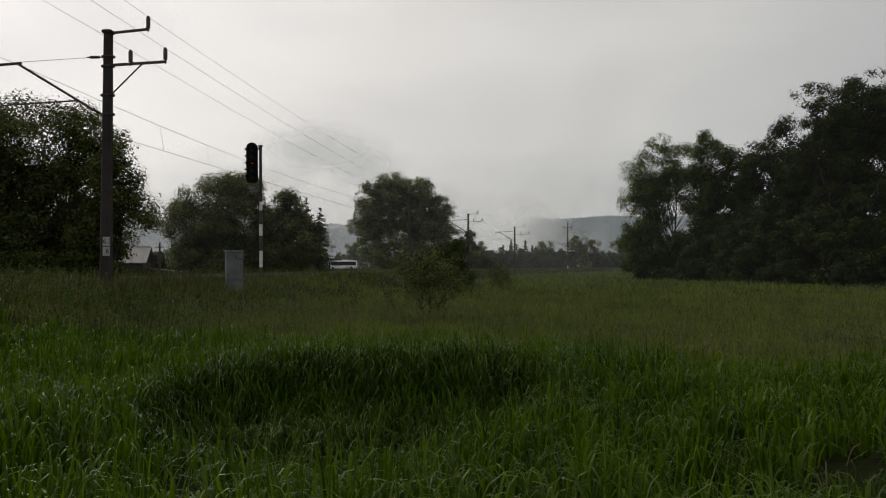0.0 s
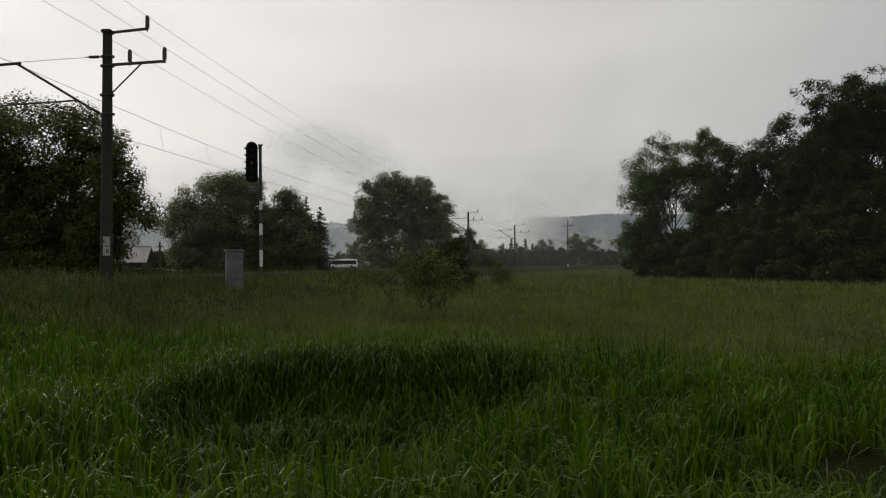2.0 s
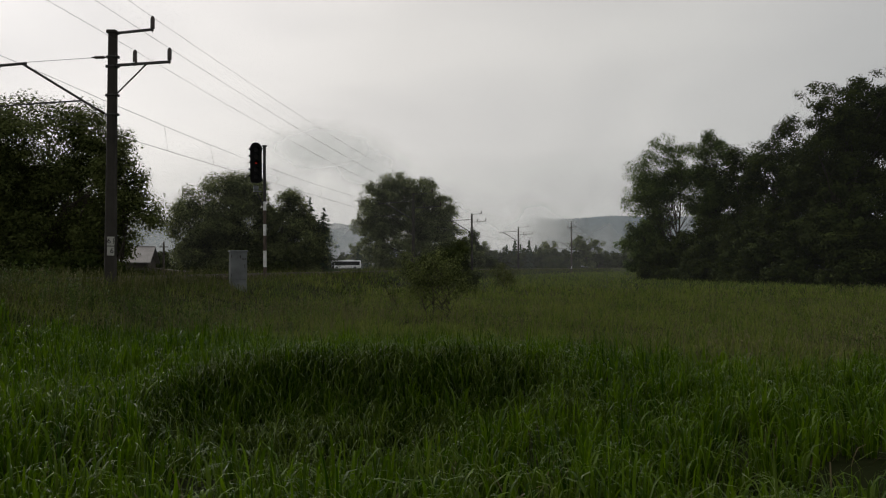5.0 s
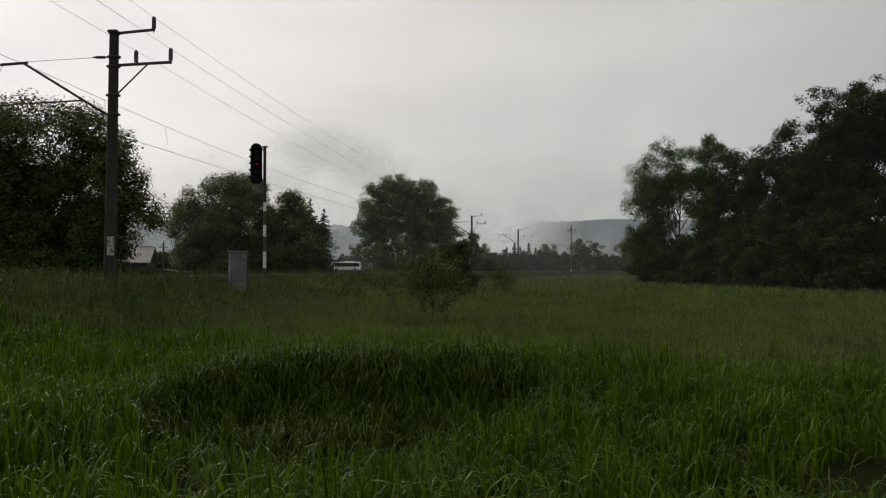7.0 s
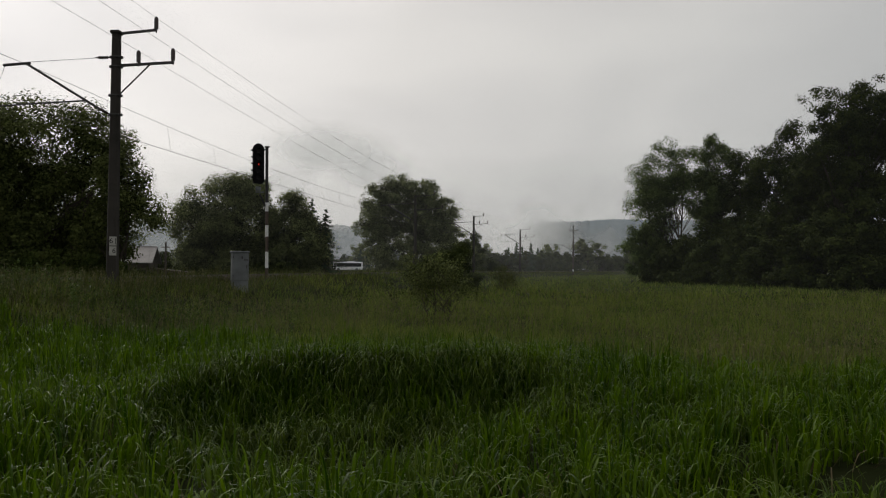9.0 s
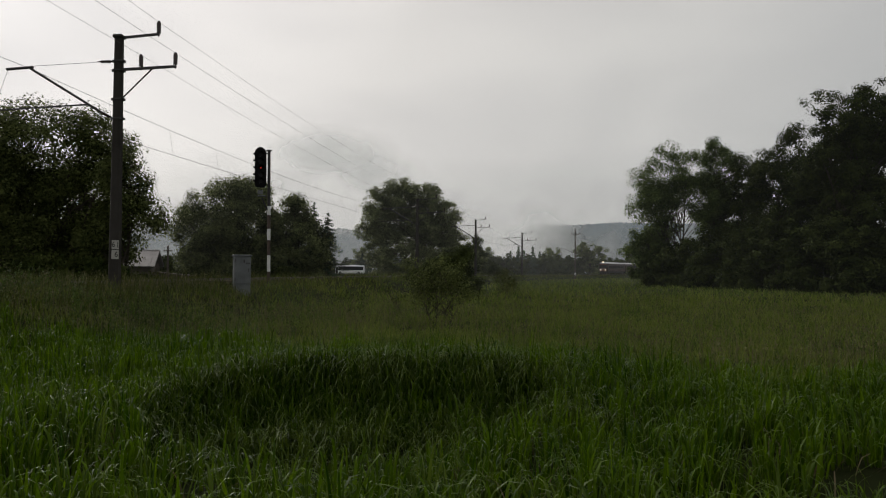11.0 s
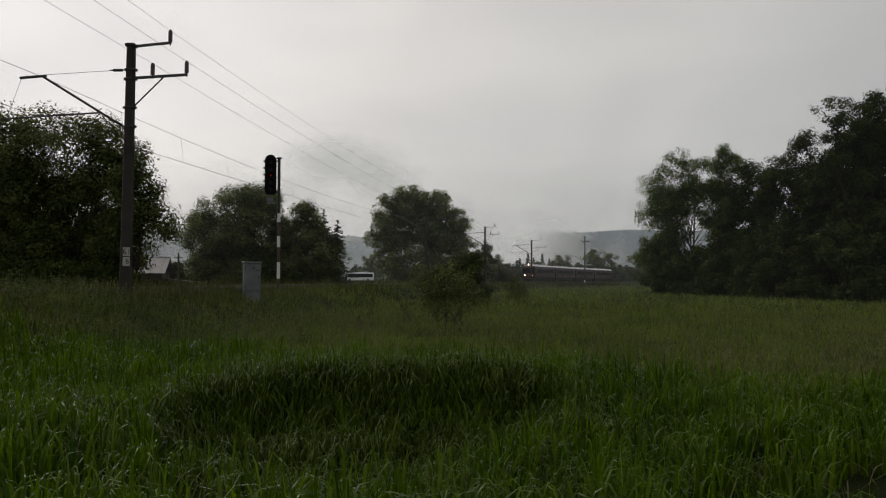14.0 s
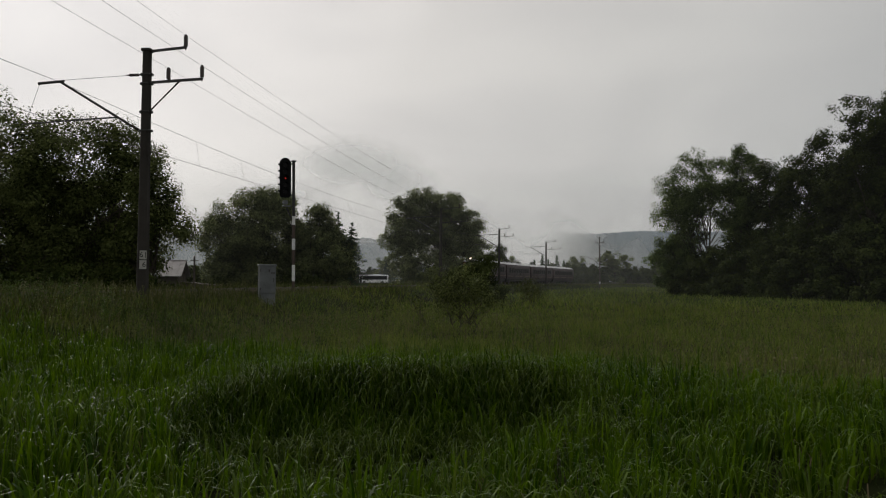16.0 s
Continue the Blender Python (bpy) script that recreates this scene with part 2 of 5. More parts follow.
def box(bm, c, s, m=None, bevel=0.0):
    r = bmesh.ops.create_cube(bm, size=1)
    vs = r["verts"]
    bmesh.ops.scale(bm, vec=s, verts=vs)
    if bevel:
        es = list({e for v in vs for e in v.link_edges})
        r = bmesh.ops.bevel(bm, geom=es, offset=bevel, segments=1, affect="EDGES", profile=0.5)
        vs = list({v for f in r["faces"] for v in f.verts} | {v for v in vs if v.is_valid})
    if m is not None:
        bmesh.ops.transform(bm, matrix=m, verts=vs)
    bmesh.ops.translate(bm, vec=c, verts=vs)
    return bm


def boxed(c, s, m=None, bevel=0.0):
    return box(bmesh.new(), c, s, m, bevel)


def tube(bm, pts, radii, n=8):
    """A tapered tube along points, with closed ends."""
    rings = []
    for i, p in enumerate(pts):
        p = Vector(p)
        d = Vector(pts[min(i + 1, len(pts) - 1)]) - Vector(pts[max(i - 1, 0)])
        q = d.to_track_quat("Z", "Y")
        r = radii[i] if hasattr(radii, "__len__") else radii
        rings.append([bm.verts.new(p + q @ Vector((r * math.cos(2 * math.pi * k / n), r * math.sin(2 * math.pi * k / n), 0))) for k in range(n)])
    for a, b in zip(rings, rings[1:]):
        for k in range(n):
            bm.faces.new((a[k], a[(k + 1) % n], b[(k + 1) % n], b[k]))
    bm.faces.new(rings[0][::-1])
    bm.faces.new(rings[-1])
    return bm


def tubed(pts, radii, n=8):
    return tube(bmesh.new(), pts, radii, n)


def text_part(s, size, m, material, parent):
    cu = bpy.data.curves.new("numeral", "FONT")
    cu.body, cu.size, cu.extrude, cu.align_x, cu.align_y = s, size, 0.003, "CENTER", "CENTER"
    tmp = bpy.data.objects.new("numeral", cu)
    me = bpy.data.meshes.new_from_object(tmp)
    bpy.data.objects.remove(tmp)
    me.transform(m)
    return mesh_part("numeral", me, material, parent)


# ---- the plan: railway line and lie of the land ----
STEP = 1.0
S = np.arange(-140, 701, STEP)


def heading_of(s):
    """Degrees from the y axis towards x, along the line."""
    return np.interp(s, [-140, -60, 0, 240, 700], [-4, -1.5, 4, 32.3, 34])


def build_line():
    h = np.radians(heading_of(S + STEP / 2))
    xy = np.stack([np.cumsum(np.sin(h)), np.cumsum(np.cos(h))], 1) * STEP
    i0 = int(140 / STEP)
    return xy - xy[i0] + np.array([-14.27, 24.9])


LINE = build_line()


def rail_z(s):
    return np.interp(s, [-140, 0, 130, 200, 700], [1.7, 1.5, 1.18, 1.08, 1.0])


def on_line(s, off=0.0):
    """The place at s metres along the line, off metres to its right, and the heading in degrees."""
    x, y = np.interp(s, S, LINE[:, 0]), np.interp(s, S, LINE[:, 1])
    h = radians(float(heading_of(s)))
    return float(x + off * math.cos(h)), float(y - off * math.sin(h)), float(heading_of(s))


def pocket(x, y):
    """How far into the overgrown ditch a place lies, 0 to 1; it is steep on its far side."""
    x = np.clip(x, -60, 60)
    wob = 0.22 * np.sin(x * 2.3 + 0.4) + 0.14 * np.sin(x * 5.1 + 1.0)
    near = np.interp(x, [-4.4, -3.4, -2.4, -1.2, -0.2, 0.8, 1.7], [9.5, 8.0, 7.0, 6.8, 7.7, 9.1, 10.5]) + wob
    far = np.interp(x, [-4.4, -3.4, -2.0, -0.5, 0.6, 1.7], [9.9, 10.8, 11.2, 11.4, 11.2, 10.8]) + 0.8 * wob
    along = 1 / (1 + np.exp(-(x + 3.9) / 0.2)) / (1 + np.exp((x - 1.5) / 0.15))
    k = np.clip((y - near) / 0.9, 0, 1) * np.clip((far + 0.9 - y) / 1.0, 0, 1)
    return k * k * (3 - 2 * k) * along


def ditch(x, y):
    x = np.clip(x, -60, 60)
    e2 = ((x - 3.1) / 1.0) ** 2 + ((y - 6.4 - 0.3 * np.sin(3 * x)) / 0.8) ** 2
    return -0.6 * pocket(x, y) - 0.42 * np.exp(-e2)


def land(x, y):
    """Height of the ground."""
    x, y = np.asarray(x, float), np.asarray(y, float)
    shape = x.shape
    p = np.stack([x.ravel(), y.ravel()], 1)
    d2 = np.full(len(p), 1e12)
    best = np.zeros(len(p), int)
    for i in range(0, len(LINE), 3):
        d = (p[:, 0] - LINE[i, 0]) ** 2 + (p[:, 1] - LINE[i, 1]) ** 2
        near = d < d2
        d2[near], best[near] = d[near], i
    d = np.sqrt(d2).reshape(shape)
    top = (rail_z(S[best]) - 0.25).reshape(shape)
    k = np.clip((d - 2.6) / 5.2, 0, 1)
    k = 1 - k * k * (3 - 2 * k)
    near = np.exp(-((y - 1) / 3.0) ** 2) * 0.25 - 0.2 * np.exp(-((y - 8.0) / 2.2) ** 2) * np.exp(-((x + 1.0) / 5.0) ** 4)
    bank = 0.26 * np.exp(-(((x + 0.6) / 3.4) ** 4) - ((y - 12.3 - 0.05 * x) / 1.1) ** 2) + 0.25 * np.exp(-(((x + 4.6) / 1.5) ** 2) - ((y - 8.2) / 1.2) ** 2)
    lump = 0.10 * np.sin(x * 0.55 + 1.2 * np.sin(y * 0.31)) * np.sin(y * 0.47 + 0.6) * np.exp(-np.hypot(x, y) / 60)
    g = lump + near + bank + ditch(x, y)
    return g * (1 - k) + top * k


def ground():
    rad = np.concatenate([np.arange(0.6, 30, 0.45), np.arange(30, 80, 1.5), np.arange(80, 320, 6), np.geomspace(320, 4500, 16)])
    ang = np.radians(np.concatenate([np.arange(-60, 60, 0.9), np.arange(60, 300, 4.0)]))
    n = len(ang)
    x = rad[:, None] * np.sin(ang)[None, :]
    y = rad[:, None] * np.cos(ang)[None, :]
    z = land(x, y)
    v = np.stack([x, y, z], 2).reshape(-1, 3)
    v = np.concatenate([v, [[0, 0, float(z[0].mean())]]])
    i, j = np.meshgrid(np.arange(len(rad) - 1), np.arange(n), indexing="ij")
    a, b = i * n + j, i * n + (j + 1) % n
    q = np.stack([a, a + n, b + n, b], 2).reshape(-1, 4)
    k = np.arange(n)
    t = np.stack([np.full(n, len(v) - 1), k, (k + 1) % n], 1)
    ob = mesh_part("ground", np_mesh("ground", v, q, t, True), "soil", None)
    tagged(ob, "damp green meadow ground with a ditch and railway bank", "ground", kind="structure")


def ribbon(offs, zs, s0, s1, step):
    ss = np.arange(s0, s1, step)
    rows = []
    for s in ss:
        z = float(rail_z(s))
        rows.append([(*on_line(s, o)[:2], z + dz) for o, dz in zip(offs, zs)])
    v = np.array(rows)
    n = len(offs)
    i, j = np.meshgrid(np.arange(len(ss) - 1), np.arange(n - 1), indexing="ij")
    a = i * n + j
    return np_mesh("strip", v.reshape(-1, 3), np.stack([a, a + n, a + n + 1, a + 1], 2))


def railway():
    t = thing("railway_track", pose(0, 0, 0), "single railway track on an overgrown ballast bank", "track", kind="structure")
    mesh_part("ballast", ribbon((-2.5, -1.7, 1.7, 2.5), (-0.42, -0.17, -0.17, -0.42), -130, 400, 3), "ballast", t)
    for o in (-0.75, 0.75):
        me = ribbon((o - 0.07, o - 0.07, o - 0.025, o - 0.035, o + 0.035, o + 0.025, o + 0.07, o + 0.07),
                    (-0.16, -0.14, -0.05, 0.0, 0.0, -0.05, -0.14, -0.16), -130, 400, 2)
        mesh_part("rail", me, "rail", t)
    vs, qs = [], []
    for k, s in enumerate(np.arange(-30, 240, 0.65)):
        x, y, h = on_line(s)
        m = pose(x, y, float(rail_z(s)) - 0.22, 0, 0, -h)
        b = len(vs)
        for dx in (-1.25, 1.25):
            for dy in (-0.12, 0.12):
                for dz in (-0.1, 0.06):
                    vs.append(m @ Vector((dx, dy, dz)))
        qs += [[b + i for i in f] for f in ((0, 1, 3, 2), (4, 6, 7, 5), (0, 4, 5, 1), (2, 3, 7, 6), (1, 5, 7, 3))]
    sl = mesh_part("sleepers", np_mesh("sleepers", [tuple(v) for v in vs], qs), "sleeper", t)
    tagged(sl, kind="stuff")


# ---- grass ----
def blades(rng, x, y, length, width, lean, droop, segs, jitter=0.5, bent=0.35, az=None):
    """Arching blades of grass, rooted on the land."""
    n = len(x)
    z = land(x, y) - 0.03
    az = rng.uniform(0, 2 * np.pi, n) if az is None else az
    ln = length * rng.uniform(1 - jitter, 1 + jitter * 0.5, n)
    le = lean * rng.uniform(0.2, 1.6, n)
    dr = droop * np.where(rng.uniform(0, 1, n) < bent, rng.uniform(0.9, 1.7, n), rng.uniform(0.0, 0.7, n))
    wd = width * rng.uniform(0.6, 1.3, n)
    u = 1 - (1 - np.linspace(0, 1, segs + 1)) ** (1.5 if segs > 4 else 1.0)
    hor = ln[:, None] * (le[:, None] * u + dr[:, None] * 0.36 * u ** 4.5)
    ver = ln[:, None] * (u * (1 - 0.25 * le[:, None]) - dr[:, None] * 0.42 * u ** 7.0)
    cx = x[:, None] + np.cos(az)[:, None] * hor
    cy = y[:, None] + np.sin(az)[:, None] * hor
    cz = z[:, None] + ver
    tw = az + np.pi / 2 + rng.normal(0, 0.5, n)
    half = wd[:, None] / 2 * (1 - u ** 2.6)[None, :] * (0.75 + 0.25 * np.minimum(1, u * 3))[None, :]
    sx, sy = np.cos(tw)[:, None] * half, np.sin(tw)[:, None] * half
    left = np.stack([cx - sx, cy - sy, cz], 2)
    right = np.stack([cx + sx, cy + sy, cz], 2)
    k = 2 * segs + 1
    v = np.empty((n, k, 3))
    v[:, 0:2 * segs:2] = left[:, :segs]
    v[:, 1:2 * segs:2] = right[:, :segs]
    v[:, 2 * segs] = np.stack([cx, cy, cz], 2)[:, segs]
    base = (np.arange(n) * k)[:, None]
    quads = np.concatenate([base + np.array([2 * i, 2 * i + 1, 2 * i + 3, 2 * i + 2]) for i in range(segs - 1)], 1).reshape(-1, 4) if segs > 1 else None
    tris = base + np.array([2 * segs - 2, 2 * segs - 1, 2 * segs])
    return v.reshape(-1, 3), quads, tris


def tufts(rng, x, y, per, spread, turn=0.7):
    """Blades about the middles of tufts: their places, the way each leans out, and a height for each tuft."""
    n = len(x)
    off = rng.normal(0, spread, (n, per, 2))
    az = np.arctan2(off[..., 1], off[..., 0]) + rng.normal(0, turn, (n, per))
    tall = np.repeat(rng.uniform(0.62, 1.22, n), per)
    return (x[:, None] + off[..., 0]).ravel(), (y[:, None] + off[..., 1]).ravel(), az.ravel(), tall


def wedge(rng, n, y0, y1, power=1.0, spread=0.78):
    """Places over a wedge of the meadow, denser near its narrow end."""
    u = rng.uniform(0, 1, n)
    e = 2.0 - power
    y = (y0 ** e + u * (y1 ** e - y0 ** e)) ** (1 / e)
    return y * rng.uniform(-spread, spread, n), y


def sward(name, x, y, length, width, lean, droop, segs, material, label, category, rng, **more):
    v, q, t = blades(rng, x, y, length, width, lean, droop, segs, **more)
    ob = mesh_part(name, np_mesh(name, v, q, t), material, None)
    tagged(ob, label, category, kind="stuff")
    return v.reshape(len(x), -1, 3)[:, -1]


def panicles(rng, tips, label):
    """Loose seed heads at the ends of stalks."""
    k = 5
    c = np.repeat(tips, k, axis=0) + rng.normal(0, 1, (len(tips) * k, 3)) * np.array([0.018, 0.018, 0.05]) - np.array([0, 0, 0.04])
    ob = mesh_part("seed_heads", leaf_mesh(rng, c, 0.042, 2.5, None, True), "seed", None)
    tagged(ob, label, "grass", kind="stuff")


def clumped(x, y, rng, scale, keep):
    """Keeps places by a wandering pattern, so that the sward is uneven."""
    f = np.sin(x * scale + 1.7 * np.sin(y * scale * 0.7)) * np.sin(y * scale * 1.3 + 1.1 * np.sin(x * scale * 0.9))
    k = rng.uniform(0, 1, len(x)) < keep + (1 - keep) * (0.5 + 0.5 * f)
    return x[k], y[k]


def off_track(x, y, gap):
    d2 = np.full(len(x), 1e9)
    for i in range(0, len(LINE), 3):
        d2 = np.minimum(d2, (x - LINE[i, 0]) ** 2 + (y - LINE[i, 1]) ** 2)
    k = d2 > gap * gap
    return x[k], y[k]


def lush_edge(x):
    return np.interp(x, [-13, -7, -1, 2, 4.5, 12], [16.4, 17.4, 17.2, 14.8, 13.2, 12.6]) + 0.6 * np.sin(x * 0.8) + 0.35 * np.sin(x * 2.3 + 1)


def grass():
    rng = np.random.default_rng(5)
    # the lush near grass, tuft by tuft
    x, y = wedge(rng, 9000, 3.3, 22, 0.85, 0.68)
    x, y = clumped(x, y, rng, 1.9, 0.35)
    gaps = np.sin(x * 4.1 + 1.5 * np.sin(y * 2.7)) * np.sin(y * 3.7 + 1.2 * np.sin(x * 3.1))
    k = rng.uniform(0, 1, len(x)) < np.interp(y, [4, 7, 10, 12], [0.2, 0.45, 0.85, 1.0]) + 0.6 * gaps
    xb, yb = rng.uniform(-7, 7, 900), rng.uniform(-6, 3.3, 900)
    kb = np.hypot(xb, yb) > 1.1
    x, y = np.concatenate([x[k], xb[kb]]), np.concatenate([y[k], yb[kb]])
    k = (y < lush_edge(x) + rng.normal(0, 0.7, len(x))) & (pocket(x, y) < 0.3) & (rng.uniform(0, 1, len(x)) < 1 + 1.2 * ditch(x, y))
    x, y = x[k], y[k]
    shade = np.sin(x * 1.3 + 1.5 * np.sin(y * 0.9 + 2)) * np.sin(y * 1.1 + 1.3 * np.sin(x * 0.8))
    rim = (y > 11.0) & (y < 13.2) & (np.abs(x + 1.2) < 3.0)
    dark = rng.uniform(0, 1, len(x)) < np.where(rim, 0.6, np.interp(y, [4, 8, 12], [0.3, 0.22, 0.05]) + 0.25 * (shade > 0.3) * (y < 10))
    fx = rng.uniform(-4.3, 1.9, 620)
    fy = np.interp(fx, [-4.4, -3.4, -2.0, -0.5, 0.6, 1.7], [9.9, 10.8, 11.2, 11.4, 11.2, 10.8]) + rng.uniform(-0.5, 2.0, 620)
    fx, fy = clumped(fx, fy, rng, 2.6, 0.2)
    bx, by, az, tall = tufts(rng, np.concatenate([x[~dark], fx]), np.concatenate([y[~dark], fy]), 13, 0.10)
    tall = tall * (1 + 0.16 * np.sin(bx * 1.9 + 2 * np.sin(by)) * np.sin(by * 1.6))
    sward("lush_grass", bx, by, 0.63 * tall, np.interp(by, [4, 9], [0.034, 0.029]), 0.12, 1.2, 7, "lush", "tall lush green reed grass with arching wet blades", "grass", rng,
          jitter=0.5, bent=np.interp(bx, [-8, -3, 1, 3], [0.3, 0.36, 0.5, 0.6]), az=az)
    # darker sedge, shade put into its colour: in tufts among the grass, and hanging down the far face of the ditch
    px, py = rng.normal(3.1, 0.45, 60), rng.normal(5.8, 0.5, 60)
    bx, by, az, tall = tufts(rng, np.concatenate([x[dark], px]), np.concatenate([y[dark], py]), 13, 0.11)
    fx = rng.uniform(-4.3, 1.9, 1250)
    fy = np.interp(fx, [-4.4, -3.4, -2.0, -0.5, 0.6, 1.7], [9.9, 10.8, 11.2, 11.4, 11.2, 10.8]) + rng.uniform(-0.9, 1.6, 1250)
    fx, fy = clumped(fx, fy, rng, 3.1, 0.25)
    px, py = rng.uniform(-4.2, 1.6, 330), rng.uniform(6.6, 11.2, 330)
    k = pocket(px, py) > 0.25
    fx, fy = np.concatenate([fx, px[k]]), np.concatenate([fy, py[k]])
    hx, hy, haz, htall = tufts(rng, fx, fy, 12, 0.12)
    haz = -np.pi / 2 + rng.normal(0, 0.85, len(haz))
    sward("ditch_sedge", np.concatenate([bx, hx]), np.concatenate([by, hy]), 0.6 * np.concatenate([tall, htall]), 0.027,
          np.concatenate([np.full(len(bx), 0.14), np.full(len(hx), 0.24)]), 1.15, 6, "sedge", "drooping sedge toned darker for shade in the ditch and among the grass", "sedge", rng,
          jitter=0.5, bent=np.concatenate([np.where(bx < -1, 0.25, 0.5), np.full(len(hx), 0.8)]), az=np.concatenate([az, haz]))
    # dead blades from last year, low among the green
    x, y = wedge(rng, 900, 4.0, 16, 1.0, 0.66)
    k = (y < lush_edge(x)) & (ditch(x, y) > -0.5)
    sward("dead_grass", x[k], y[k], 0.45, 0.018, 0.5, 1.1, 5, "straw", "withered straw-brown blades low among the green", "grass", rng, bent=0.8)
    # the rough meadow
    x, y = wedge(rng, 150000, 11.0, 46, 1.35, 0.72)
    x, y = clumped(x, y, rng, 0.5, 0.5)
    x, y = clumped(x, y, rng, 2.1, 0.55)
    x, y = off_track(x, y, 3.7)
    k = y > lush_edge(x) - 0.6 + rng.normal(0, 0.9, len(x))
    x, y = x[k], y[k]
    uneven = 1 + 0.22 * np.sin(x * 0.7 + np.sin(y * 0.5)) * np.sin(y * 0.6) + 0.35 * np.sin(x * 2.3 + 1.6 * np.sin(y * 1.1)) * np.sin(y * 1.7 + 1.4 * np.sin(x * 0.9))
    sward("meadow_grass", x, y, 0.47 * uneven, 0.019, 0.5, 0.8, 3, "meadow", "rough olive meadow grass gone to seed", "grass", rng)
    x, y = wedge(rng, 70000, 44, 260, 1.45, 0.70)
    x, y = off_track(x, y, 2.6)
    sward("far_meadow_grass", x, y, 0.55 * (1 + 0.3 * np.sin(x * 0.35 + np.sin(y * 0.2)) * np.sin(y * 0.24)), 0.07, 0.5, 0.5, 2, "meadow", "pale distant meadow grass reaching the woods", "grass", rng)
    # seed stalks standing over the meadow and the foot of the bank
    x, y = wedge(rng, 15000, 12.5, 55, 1.3, 0.70)
    x, y = clumped(x, y, rng, 0.35, 0.1)
    xb, yb = rng.uniform(-17, -2, 1500), rng.uniform(18.5, 31, 1500)
    x, y = np.concatenate([x, xb]), np.concatenate([y, yb])
    x, y = off_track(x, y, 2.4)
    k = y > lush_edge(x)
    tips = sward("seed_stalks", x[k], y[k], 0.74, 0.011, 0.16, 0.35, 3, "seed", "straw-brown grass stalks with seed heads", "grass", rng, jitter=0.4)
    panicles(rng, tips[rng.uniform(0, 1, len(tips)) < 0.55], "loose straw-brown seed heads over the meadow")
    # rank weeds along the near side of the bank
    ss = -12 + 250 * rng.uniform(0, 1, 16000) ** 1.7
    oo = rng.normal(3.2, 1.0, 16000)
    pl = np.array([on_line(a, max(1.75, b))[:2] for a, b in zip(ss, oo)])
    sward("bank_weeds", pl[:, 0], pl[:, 1], np.interp(ss, [0, 6, 12, 30], [0.75, 0.65, 0.42, 0.5]), 0.026, 0.4, 0.6, 3, "rank", "rank dull weeds along the railway bank", "weeds", rng)
    # and tall weeds beyond the rails
    ss, oo = rng.uniform(4, 125, 7000), -np.maximum(3.2, rng.normal(4.4, 0.9, 7000))
    pl = np.array([on_line(a, b)[:2] for a, b in zip(ss, oo)])
    sward("bank_weeds", pl[:, 0], pl[:, 1], 0.95, 0.05, 0.3, 0.5, 3, "rank", "tall dull weeds beyond the rails", "weeds", rng)


def weeds():
    """Leafy weeds: a drift at the foot of the bank and dark clumps out in the meadow."""
    rng = np.random.default_rng(9)
    drift = [(-10.2, 19.5, 3.0, 2.2, 170), (-7.2, 21.5, 2.6, 2.2, 130), (-12.2, 18.5, 2.0, 1.8, 100), (-5.2, 24.5, 2.6, 2.2, 60)]
    for x, y, w, d, n in drift:
        weed_patch(rng, x, y, w, d, n, "drift of dark leafy weeds at the foot of the bank")
    for x, y, w, n in ((11.6, 47, 0.8, 18), (9.4, 17, 0.5, 10), (16, 52, 1.0, 20), (6.4, 26, 0.5, 8), (9.6, 34, 0.7, 22), (15.5, 36, 0.8, 22), (11.8, 25, 0.6, 16)):
        weed_patch(rng, x, y, w, w, n, "clump of dark leafy weeds in the meadow")


def weed_patch(rng, x, y, w, d, n, label):
    px, py = rng.normal(x, w * 0.6, n), rng.normal(y, d * 0.6, n)
    pz = land(px, py)
    h = rng.uniform(0.45, 0.95, n)
    m = 30
    u = rng.uniform(0.2, 1.02, (n, m))
    rad = 0.09 * (1.15 - u)[..., None] * rng.normal(0, 1, (n, m, 2)) + rng.normal(0, 0.03, (n, 1, 2)) * u[..., None]
    c = np.stack([px[:, None] + rad[..., 0], py[:, None] + rad[..., 1], pz[:, None] + h[:, None] * u], 2).reshape(-1, 3)
    ob = mesh_part("weeds", leaf_mesh(rng, c, 0.048, 0.6, np.repeat(np.array([[0.0, -0.3, 0.8]]), len(c), 0) + rng.normal(0, 0.5, c.shape)), "weed_leaf", None)
    tagged(ob, label, "weeds", "weed patches", "stuff")


